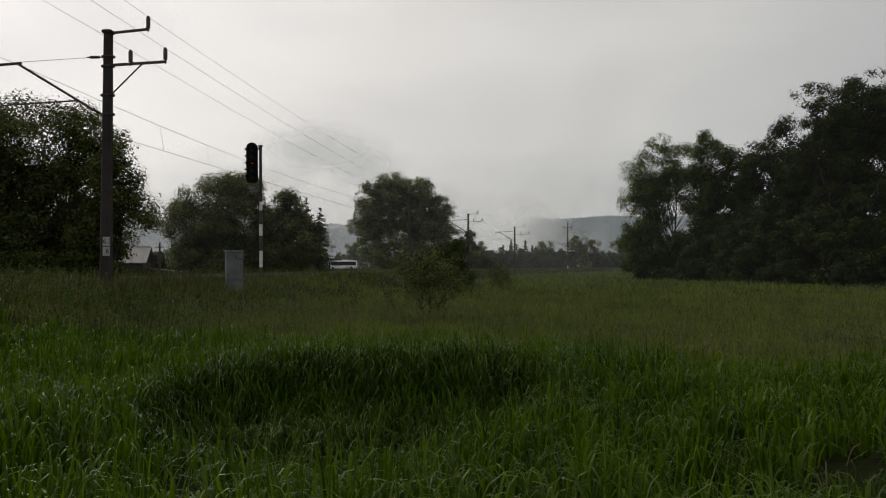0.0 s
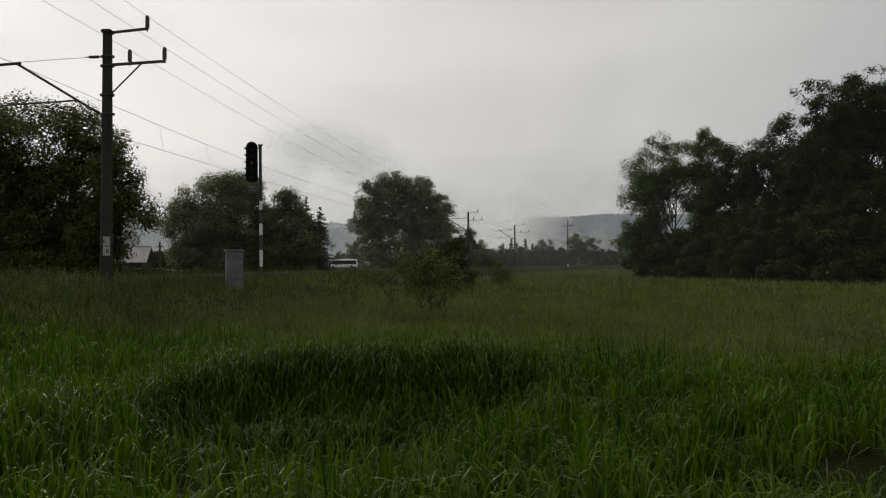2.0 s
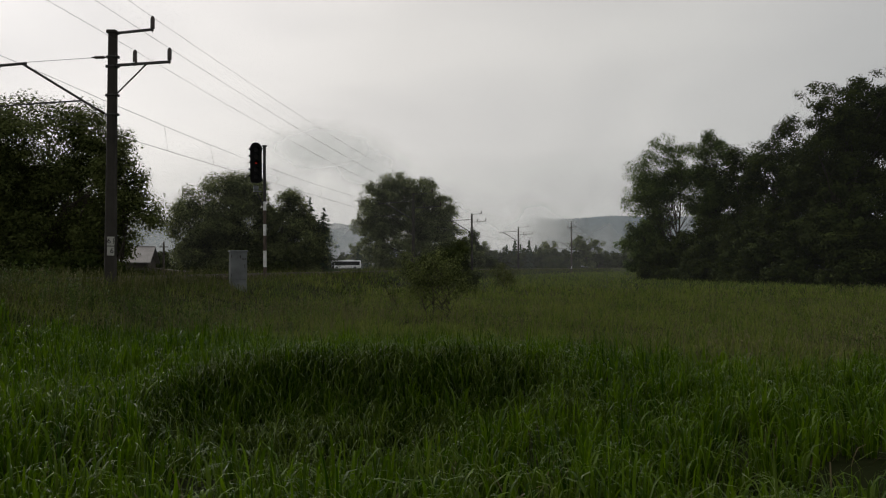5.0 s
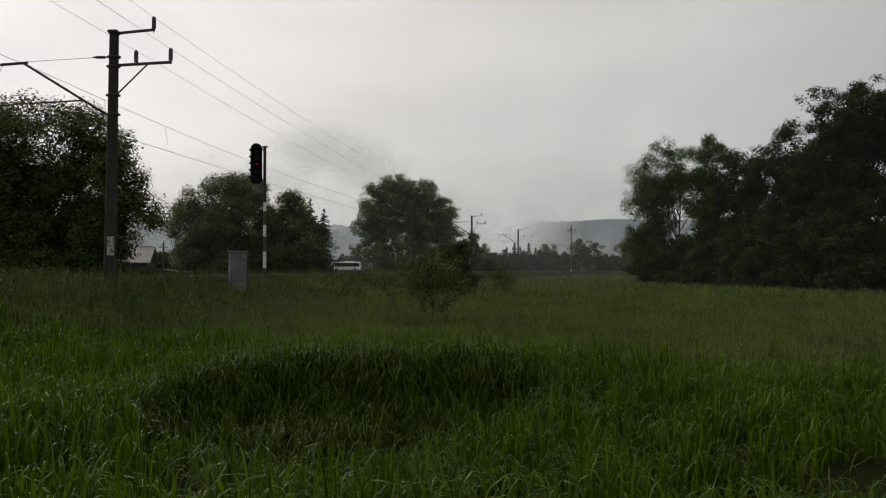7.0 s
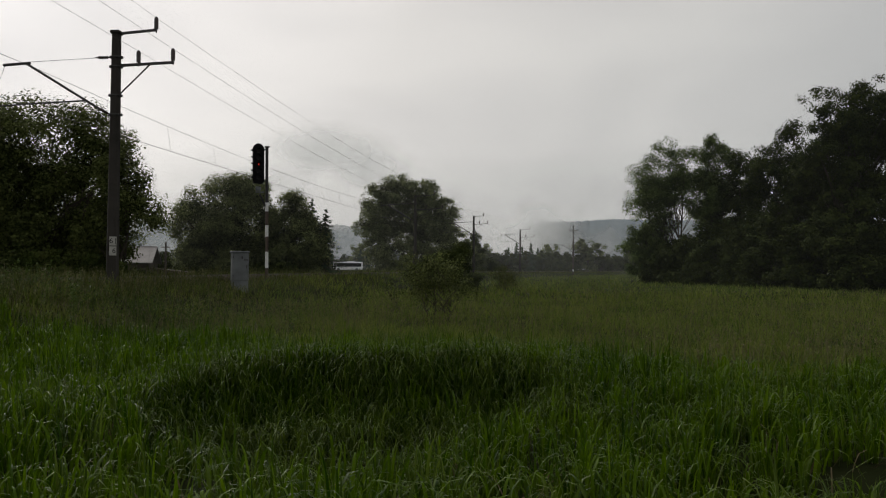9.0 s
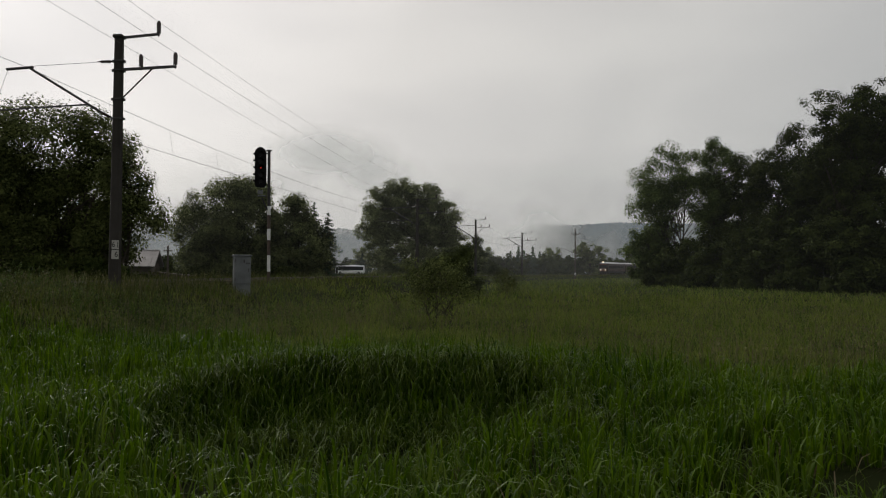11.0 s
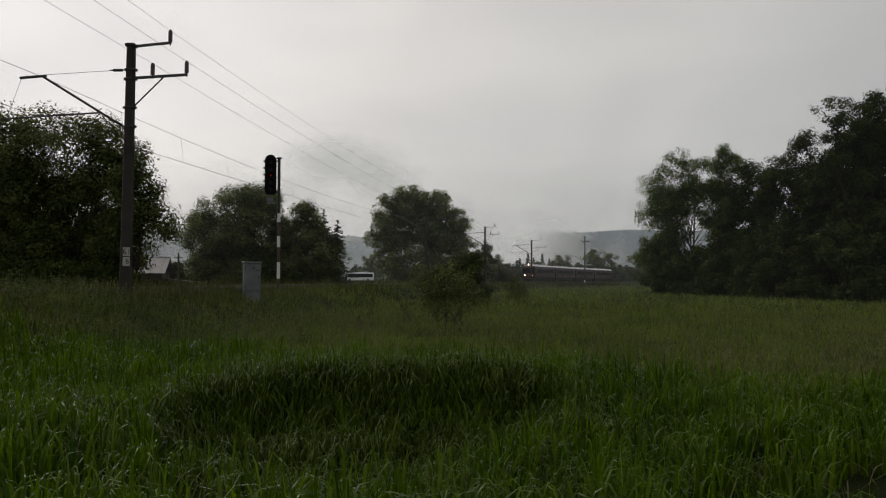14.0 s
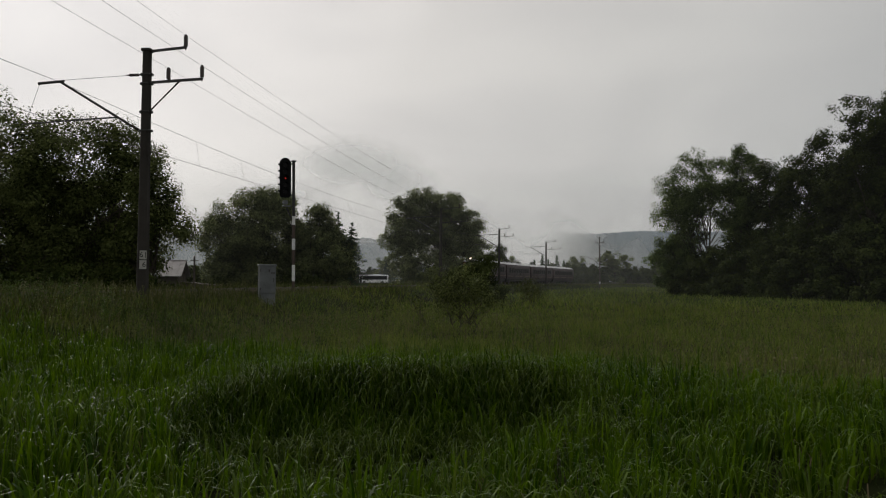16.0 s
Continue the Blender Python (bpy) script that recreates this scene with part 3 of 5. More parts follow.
# ---- trees ----
def leaf_mesh(rng, centres, size, flat=0.5, out=None, three=False):
    """Small leaves about the centres; out: the way each one faces, so that a spray of leaves has a lit and a shaded side."""
    n = len(centres)
    if out is None:
        a = rng.normal(0, 1, (n, 3))
        a[:, 2] *= flat
        a /= np.linalg.norm(a, axis=1, keepdims=True)
        b = rng.normal(0, 1, (n, 3))
        b -= a * np.sum(a * b, 1, keepdims=True)
    else:
        out = out / np.maximum(np.linalg.norm(out, axis=1, keepdims=True), 1e-6)
        a = rng.normal(0, 1, (n, 3)) + np.array([0, 0, -0.35])
        a -= out * np.sum(a * out, 1, keepdims=True)
        a /= np.linalg.norm(a, axis=1, keepdims=True)
        b = np.cross(out, a)
    b /= np.linalg.norm(b, axis=1, keepdims=True)
    s = size * 1.2 * rng.uniform(0.5, 1.35, (n, 1))
    if three:
        v = np.stack([centres - a * s * 0.45 - b * s * 0.26, centres - a * s * 0.45 + b * s * 0.26, centres + a * s * 0.6], 1)
        return np_mesh("crown", v.reshape(-1, 3), None, np.arange(n * 3).reshape(-1, 3))
    v = np.stack([centres - a * s * 0.5, centres + b * s * 0.27 - a * s * 0.05, centres + a * s * 0.5, centres - b * s * 0.27 - a * s * 0.05], 1)
    return np_mesh("crown", v.reshape(-1, 3), np.arange(n * 4).reshape(-1, 4))


def crown_tips(rng, lobes, n, billows=18):
    """Ends of twigs, gathered in billows over the lobes of a crown, and the way out of each billow."""
    L = np.array(lobes, float)
    vol = (L[:, 3] * L[:, 4] * L[:, 5]) ** 0.8
    subs, rad, wt = [], [], []
    for l, v in zip(L, vol):
        m = billows
        d = rng.normal(0, 1, (m, 3))
        d /= np.linalg.norm(d, axis=1, keepdims=True)
        d[0] *= 0.1
        f = rng.uniform(0.58, 0.95, (m, 1))
        subs.append(l[:3] + d * l[3:6] * f)
        k = rng.uniform(0.24, 0.44, (m, 1))
        k[0] = 0.6
        rad.append(l[3:6] * k)
        w = k[:, 0] ** 1.7
        w[0] *= 0.7
        wt.append(v * w / w.sum())
    subs, rad, wt = np.concatenate(subs), np.concatenate(rad), np.concatenate(wt)
    pick = rng.choice(len(subs), n, p=wt / wt.sum())
    d = rng.normal(0, 1, (n, 3))
    d[:, 2] += 0.35
    d /= np.linalg.norm(d, axis=1, keepdims=True)
    r = rng.uniform(0.25, 1, n) ** 0.4 * rng.uniform(0.85, 1.1, n)
    return subs[pick] + d * rad[pick] * r[:, None], d


def tree(name, at, lobes, label, leaf="leaf", seed=0, tips=500, per=45, size=0.16, spread=0.42, trunk=0.22, stems=1, category="tree", group="", limbs=26):
    """Tapered stems with limbs and twigs, and a crown of leaf sprays at the twigs' ends."""
    rng = np.random.default_rng(seed + 11)
    ob = thing(name, pose(*at), label, category, group)
    T, face = crown_tips(rng, lobes, tips)
    top = max(l[2] + l[5] for l in lobes)
    T[:, 2] *= top / np.percentile(T[:, 2], 99.6)
    for a in (0, 1):
        lo, hi = min(l[a] - l[a + 3] for l in lobes), max(l[a] + l[a + 3] for l in lobes)
        p, q = np.percentile(T[:, a], (0.6, 99.4))
        T[:, a] = lo + (T[:, a] - p) * (hi - lo) / (q - p)
    face, T = face[T[:, 2] > 0.25], T[T[:, 2] > 0.25]
    mid = np.mean([l[:3] for l in lobes], 0)
    bm = bmesh.new()
    for s in range(stems):
        ang = rng.uniform(0, 6.28)
        goal = Vector(lobes[s % len(lobes)][:3]) if stems > 1 else Vector((mid[0], mid[1], top * 0.8))
        goal.z = max(goal.z, top * 0.55)
        foot = Vector((0.35 * math.cos(ang), 0.35 * math.sin(ang), -0.2)) * (1 if stems > 1 else 0)
        foot.z = -0.3
        pts = [foot.lerp(goal, k / 5) + Vector((rng.normal(0, 0.12), rng.normal(0, 0.12), 0)) * (k > 0) for k in range(6)]
        tube(bm, pts, [trunk * (1 - 0.14 * k) / max(1, stems ** 0.4) for k in range(6)], 8)
        for tip in T[rng.choice(len(T), min(len(T), limbs // stems), replace=False)]:
            tip = Vector(tip)
            k = min(0.95, max(0.15, (tip.z / top) * 0.75))
            a = foot.lerp(goal, k)
            m2 = a.lerp(tip, 0.55) + Vector((rng.normal(0, 0.15), rng.normal(0, 0.15), 0.12 * (tip - a).length * rng.uniform(0, 1)))
            r = trunk * 0.36 / max(1, stems ** 0.3)
            tube(bm, [a, m2, tip], [r, r * 0.55, r * 0.14], 5)
            for _ in range(2):
                e = m2.lerp(tip, 0.4) + Vector(rng.normal(0, 0.13 * top ** 0.6, 3))
                tube(bm, [m2, m2.lerp(e, 0.5) + Vector(rng.normal(0, 0.06, 3)), e], [r * 0.35, r * 0.2, r * 0.07], 4)
    part("trunk", bm, "bark", ob, smooth=True)
    far = at[1] > 60
    cnt = rng.poisson(per * (1.75 if far else 1.35), len(T))
    off = np.clip(rng.normal(0, 1, (cnt.sum(), 3)), -1.7, 1.7)
    c = np.repeat(T, cnt, axis=0) + off * spread * 0.8 * np.array([1, 1, 0.75])
    out = np.repeat(face, cnt, axis=0) + 0.45 * off + rng.normal(0, 0.45, off.shape) + np.array([0, 0, 0.45])
    k = c[:, 2] > 0.05
    mesh_part("crown", leaf_mesh(rng, c[k], size * (0.92 if far else 0.86), out=out[k], three=far), leaf, ob)
    return ob


def spruce(at, h, r, label, seed=0, group="", tiers=16, needles=120, size=0.13):
    rng = np.random.default_rng(seed + 77)
    ob = thing("spruce", pose(*at), label, "tree", group)
    bm = tubed([(0, 0, -0.3), (0, 0, h * 0.6), (0, 0, h * 0.98)], [h * 0.016, h * 0.009, 0.02], 7)
    cs, outs = [], []
    for k in range(tiers):
        z0 = h * (0.06 + 0.93 * k / (tiers - 1))
        n = 7
        for j in range(n):
            a = 6.283 * (j / n) + rng.uniform(0, 1) + k
            z = z0 + rng.uniform(-0.4, 0.4) * h / tiers
            ln = r * (1 - min(z / h, 0.99)) ** 0.85 * rng.uniform(0.7, 1.2) + 0.06
            e = Vector((math.cos(a) * ln, math.sin(a) * ln, z - ln * 0.3 + 0.05))
            tube(bm, [(0, 0, z), (e.x * 0.6, e.y * 0.6, z - ln * 0.26), e], [0.03, 0.02, 0.008], 4)
            m = max(10, int(needles * (0.25 + 0.75 * ln / r)))
            u = rng.uniform(0.08, 1.03, m)
            p = np.stack([e.x * u, e.y * u, z - ln * 0.3 * np.sin(u * 1.75) - rng.uniform(0, 0.22, m) * (1 - 0.5 * u) * min(1.0, ln)], 1)
            cs.append(p + rng.normal(0, 1, (m, 3)) * np.array([0.11, 0.11, 0.03]) * ln * (1.15 - u)[:, None])
            outs.append(np.array([math.cos(a) * 0.5, math.sin(a) * 0.5, 0.9]) + rng.normal(0, 0.4, (m, 3)))
    part("trunk", bm, "bark", ob)
    mesh_part("crown", leaf_mesh(rng, np.concatenate(cs), size, 0.3, np.concatenate(outs), True), "needle", ob)
    return ob


def g(x, y):
    return float(land(np.array([x]), np.array([y]))[0])


def at(x, y, dz=-0.05):
    return (x, y, g(x, y) + dz)


def trees():
    # by the shed, beyond the line
    tree("roadside_tree", at(-22.6, 42), [(-0.6, 0, 7.8, 3.1, 3, 3.4), (-2.0, 0, 6.6, 2.6, 2.6, 3.4), (1.9, 0.3, 5.6, 2.6, 2.4, 3.4), (0.3, 0, 2.4, 3.4, 2.4, 2.2)],
         "broad dark green leafy tree beside the railway", "leaf_near", 1, 640, 58, 0.18, 0.42, 0.24, 3, group="trees beyond the line")
    tree("roadside_tree", at(-18.7, 41.5), [(0, 0, 6.4, 1.4, 1.5, 2.7), (0.6, 0, 4.2, 1.9, 1.6, 1.9), (-0.7, 0, 2.6, 1.3, 1.4, 1.4)],
         "slender leafy tree with open twiggy edge", "leaf_near", 2, 300, 48, 0.17, 0.36, 0.15, 2, group="trees beyond the line")
    tree("roadside_tree", at(-26.0, 42.5), [(0, 0, 8.3, 3.2, 3, 3.6), (-1, 0, 4.8, 3.2, 3, 3.2), (1.7, 0, 6.2, 2.6, 2.4, 3.6), (0, 0, 2.6, 3.4, 2.4, 2.4)],
         "broad dark green leafy tree beside the railway", "leaf_near", 3, 400, 54, 0.19, 0.44, 0.24, 2, group="trees beyond the line")
    tree("roadside_tree", at(-29.6, 43.5), [(0, 0, 9.0, 3.2, 3, 3.6), (-1.4, 0, 5.6, 3.2, 3, 3.6), (1.4, 0, 4.6, 2.8, 2.6, 3.4), (0, 0, 2.2, 3.4, 2.4, 2.2)],
         "broad dark green leafy tree beside the railway", "leaf_near", 13, 420, 54, 0.19, 0.46, 0.24, 2, group="trees beyond the line")
    tree("roadside_tree", at(-31.0, 49), [(0, 0, 6.6, 3.4, 3, 3.4), (-1, 0, 3.2, 3.6, 3, 3.0), (2.2, 0, 4.2, 3.0, 2.4, 3.2)],
         "dark leafy tree standing back from the railway", "leaf_dark", 6, 330, 54, 0.2, 0.46, 0.22, 2, group="trees beyond the line")
    tree("roadside_tree", at(-25.6, 48), [(0, 0, 5.2, 2.8, 2.6, 3.0), (0.6, 0, 2.4, 3.2, 2.6, 2.4), (2.4, 0, 3.6, 2.0, 2.0, 2.4)],
         "dark leafy tree standing back from the railway", "leaf_dark", 7, 300, 54, 0.2, 0.44, 0.2, 2, group="trees beyond the line")
    tree("copse_tree", at(-31.5, 80), [(0, 0, 1.7, 2.4, 2.2, 1.4), (-1.6, 0, 1.3, 2.0, 2, 1.2), (2.2, 0, 1.4, 2.0, 2, 1.3)],
         "low dark tree behind the shed", "leaf_dark", 8, 200, 36, 0.26, 0.42, 0.14, 2, group="copse")
    tree("copse_tree", at(-26.5, 82), [(0, 0, 3.0, 2.6, 2.2, 2.4), (2.0, 0, 2.2, 2.2, 2, 2.0)],
         "low dark tree behind the shed", "leaf_dark", 9, 170, 36, 0.26, 0.42, 0.14, 2, group="copse")
    for k, (x, y, h) in enumerate(((-25.0, 40.2, 2.8), (-21.4, 39.6, 2.6), (-28.4, 40.6, 3.0), (-18.6, 39.9, 1.9))):
        tree("undergrowth", at(x, y), [(0, 0, h * 0.55, 1.9, 1.3, h * 0.45), (0.8, 0, h * 0.35, 1.5, 1.2, h * 0.35)],
             "dark undergrowth beneath the trackside trees", "leaf_dark", 90 + k, 110, 34, 0.19, 0.3, 0.05, 3, "shrub", "trees beyond the line", 14)
    # the rounded clump and its spruce
    tree("copse_tree", at(-20.4, 68), [(0, 0, 7.2, 3.6, 3.2, 3.0), (-2.1, 0, 4.7, 2.8, 2.8, 3.0), (2.3, 0, 5.6, 2.6, 2.8, 3.2), (0.3, 0, 2.5, 4.6, 3, 2.4)],
         "rounded dense leafy tree in a copse", "leaf", 4, 900, 55, 0.2, 0.45, 0.22, 3, group="copse")
    tree("copse_tree", at(-15.4, 69), [(0, 0, 5.7, 2.6, 2.6, 2.8), (1.3, 0, 3.7, 2.6, 2.6, 2.8), (-1, 0, 2.3, 2.6, 2.4, 2.2), (2.3, -0.5, 3.2, 1.3, 1.6, 2.6)],
         "dark leafy tree in a copse", "leaf", 5, 560, 52, 0.2, 0.42, 0.2, 2, group="copse")
    spruce(at(-11.6, 69.5), 6.2, 2.3, "dark spruce with drooping ragged branches", 1, "copse")
    spruce(at(-13.0, 70), 7.5, 2.7, "dark spruce with drooping ragged branches", 2, "copse")
    for k, (x, y, h) in enumerate(((-22.6, 66.5, 2.4), (-18.6, 66.0, 2.6), (-15.4, 66.4, 2.2))):
        tree("undergrowth", at(x, y), [(0, 0, h * 0.5, 2.3, 1.4, h * 0.45), (0.9, 0, h * 0.3, 1.8, 1.3, h * 0.32)],
             "dark undergrowth beneath the copse", "leaf_dark", 95 + k, 130, 30, 0.22, 0.32, 0.05, 3, "shrub", "copse", 14)
    # the great round tree behind the second mast
    dome = [(0.1 + 4.9 * math.cos(a), 0, 8.9 + 4.7 * math.sin(a), r, 3.2, r) for a, r in zip(np.radians([-14, 16, 44, 66, 92, 118, 146, 172, 196]), (2.5, 3.0, 2.2, 3.0, 2.3, 3.1, 2.2, 3.0, 2.5))]
    tree("willow_tree", at(-6.4, 120), dome + [(0.1, 0, 9.0, 4.6, 3.6, 4.4), (0, 0, 5.4, 6.4, 4, 4.2), (3.8, -1, 2.8, 3.8, 3, 3.0), (-3.4, -1, 2.6, 3.4, 3, 2.8)],
         "great round-crowned tree behind a railway mast", "willow_leaf", 6, 1500, 46, 0.27, 0.5, 0.36, 4)
    tree("bend_tree", at(2.0, 151), [(-0.7, 0, 6.4, 2.8, 2.4, 3.3), (1.6, 0, 4.0, 2.6, 2.4, 3.0), (3.4, 0, 2.4, 1.9, 2.0, 2.0)],
         "lower leafy tree beside the great round one", "leaf", 12, 330, 46, 0.3, 0.5, 0.2, 3)
    grp = "trees where the line bends away"
    tree("bend_tree", at(6.3, 160), [(0, 0, 7.6, 1.0, 1.0, 1.7), (0.1, 0, 5.4, 1.4, 1.3, 2.2), (0, 0, 2.6, 1.9, 1.6, 2.2)], "narrow dark tree beyond a railway mast", "leaf_dark", 71, 130, 34, 0.34, 0.45, 0.14, group=grp)
    tree("bend_tree", at(2.6, 150), [(0, 0, 4.6, 1.9, 1.8, 1.9), (-1.4, 0, 3.0, 2.0, 1.8, 2.2), (1.3, 0, 2.4, 2.0, 1.8, 2.0)], "low dark tree where the line bends away", "leaf_dark", 72, 190, 34, 0.34, 0.5, 0.14, 2, group=grp)
    tree("bend_tree", at(9.4, 166), [(0, 0, 2.6, 1.9, 1.8, 1.7), (1.6, 0, 1.6, 1.6, 1.6, 1.3)], "low dark tree where the line bends away", "leaf_dark", 73, 110, 32, 0.34, 0.5, 0.12, 2, group=grp)


def near_shrubs():
    tree("shrub", at(0.4, 62), [(-0.2, 0, 2.4, 1.5, 1.4, 1.7), (-1.3, 0, 1.6, 1.4, 1.2, 1.4)], "dark leafy shrub on the railway bank", "leaf_dark", 20, 160, 45, 0.16, 0.3, 0.06, 3, "shrub", "bank shrubs", 20)
    tree("shrub", at(-2.4, 63), [(0.2, 0, 1.2, 1.2, 1.2, 1.0), (1.1, 0, 1.7, 1.2, 1.2, 1.2)], "dark leafy shrub on the railway bank", "leaf_dark", 21, 130, 45, 0.16, 0.3, 0.06, 3, "shrub", "bank shrubs", 20)
    tree("shrub", at(1.9, 66), [(0, 0, 0.75, 0.9, 1.0, 0.65)], "low dark shrub on the railway bank", "leaf_dark", 23, 70, 40, 0.15, 0.28, 0.05, 3, "shrub", "bank shrubs", 14)
    tree("shrub", at(4.5, 60), [(0, 0, 1.2, 1.1, 1.0, 1.0), (0.3, 0, 0.6, 0.9, 0.9, 0.6)], "small shrub standing alone in the meadow", "rank", 24, 70, 22, 0.12, 0.3, 0.04, 3, "shrub", "", 14)
    tree("willow_bush", at(-0.25, 26), [(-0.2, 0, 1.75, 1.15, 0.9, 0.75), (0.5, 0, 1.25, 0.85, 0.8, 0.6), (-0.8, 0, 1.1, 0.7, 0.7, 0.45)],
         "sprawling willow bush with bare lower branches in tall grass", "leaf_near", 25, 170, 24, 0.085, 0.17, 0.04, 4, "bush", "", 44)
    tree("sapling", at(-3.6, 27), [(0, 0, 0.95, 0.45, 0.4, 0.4)], "thin half-bare sapling in tall grass", "leaf_dark", 26, 14, 9, 0.08, 0.12, 0.018, 3, "sapling", "saplings in the meadow", 14)
    tree("sapling", at(-2.0, 27.5), [(0, 0, 1.1, 0.3, 0.3, 0.5)], "thin half-bare sapling in tall grass", "leaf_dark", 27, 14, 8, 0.08, 0.12, 0.018, 3, "sapling", "saplings in the meadow", 14)


def right_wood():
    gname = "wood at the meadow's edge"
    tree("tall_tree", at(31.6, 100), [(0.4, 0, 15.6, 3.4, 3.4, 3.4), (-2.6, 0, 14.2, 3.2, 3.2, 3.2), (-4.0, 0, 11.0, 3.2, 3, 3.2), (-1.0, 0, 11.6, 3.6, 3, 3.2), (1.8, 0, 11.2, 3.0, 3, 3.4), (-3.0, 0, 8.4, 2.6, 2.6, 2.4)],
         "tall airy tree with several bare stems under its crown", "leaf_light", 30, 900, 34, 0.21, 0.5, 0.24, 4, group=gname, limbs=44)
    tree("tall_tree", at(35.6, 99), [(0.2, 0, 16.6, 2.2, 2.2, 3.0), (0, 0, 12.3, 2.8, 2.6, 3.2), (0, 0, 8, 3, 3, 3.5)],
         "tall airy tree with a pointed crown", "leaf_light", 31, 360, 44, 0.26, 0.48, 0.22, 2, group=gname)
    tree("tall_tree", at(38.5, 97), [(0, 0, 13.2, 3.2, 3, 3.8), (0, 0, 7, 3.6, 3.2, 4.2)], "dark dense tree in the wood", "leaf_dark", 32, 420, 50, 0.26, 0.5, 0.24, group=gname)
    tree("tall_tree", at(37.6, 84), [(-0.6, 0, 12.4, 3.4, 3, 3.4), (1.8, 0, 9.5, 3.2, 3, 4), (-1.5, 0, 5.5, 3.2, 3, 4.2)], "dark dense tree in the wood", "leaf_dark", 33, 560, 52, 0.24, 0.48, 0.26, group=gname)
    tree("great_tree", at(39.6, 73), [(0.6, 0, 16.3, 4.2, 3.6, 4.1), (-2.2, 0, 13.4, 3.4, 3.4, 3.0), (2.6, 0, 15.0, 3.4, 3.4, 3.8), (2.4, 0, 12.4, 3.4, 3.4, 4), (-0.6, 0, 8.6, 4.4, 3.8, 4.2), (0, 0, 4.4, 4.6, 3.8, 4.2)],
         "great dark broad-leaved tree towering over the wood", "leaf_dark", 34, 1050, 48, 0.25, 0.46, 0.4, 2, group=gname, limbs=50)
    tree("great_tree", at(45.4, 72), [(0, 0, 14.5, 4, 4, 4.2), (0, 0, 9, 4.6, 4, 5), (0, 0, 4.2, 4.4, 4, 4.2)], "great dark broad-leaved tree towering over the wood", "leaf_dark", 35, 560, 48, 0.24, 0.5, 0.36, group=gname)
    tree("great_tree", at(42.2, 83), [(0, 0, 12.5, 4, 4, 4.6), (0, 0, 7, 4.6, 4, 5)], "dark dense tree in the wood", "leaf_dark", 36, 460, 50, 0.27, 0.5, 0.3, group=gname)
    tree("wood_shrub", at(27.6, 102), [(0.3, 0, 6.6, 2.3, 2.2, 2.2), (-0.4, 0, 4.2, 2.7, 2.4, 2.4), (0.3, 0, 1.9, 2.7, 2.4, 2.0)],
         "fresh green bushy tree at the wood's corner", "leaf_light", 40, 420, 32, 0.28, 0.42, 0.14, 2, "tree", gname, 26)
    k = 40
    for x, y, h, w in ((29.5, 98, 5.6, 2.8), (31.2, 95, 6.0, 3.0), (32.4, 90, 7.4, 3.2), (34.2, 84, 6.6, 3.0), (34.8, 79, 7.4, 3.2),
                       (36.3, 74, 6.4, 3.0), (38.6, 69.5, 6.2, 3.0), (41.4, 67, 6.6, 3.2), (44.5, 65, 6.2, 3.2), (48, 64, 7.4, 3.6)):
        k += 1
        tree("wood_shrub", at(x, y), [(0, 0, h * 0.68, w * 0.8, w * 0.8, h * 0.34), (0.4, 0, h * 0.38, w, w * 0.9, h * 0.36), (-0.4, 0, h * 0.2, w, w * 0.9, h * 0.22)],
             "dense dark shrub at the foot of the wood", "leaf_dark", k, 240, 32, 0.32, 0.46, 0.1, 3, "shrub", gname, 24)


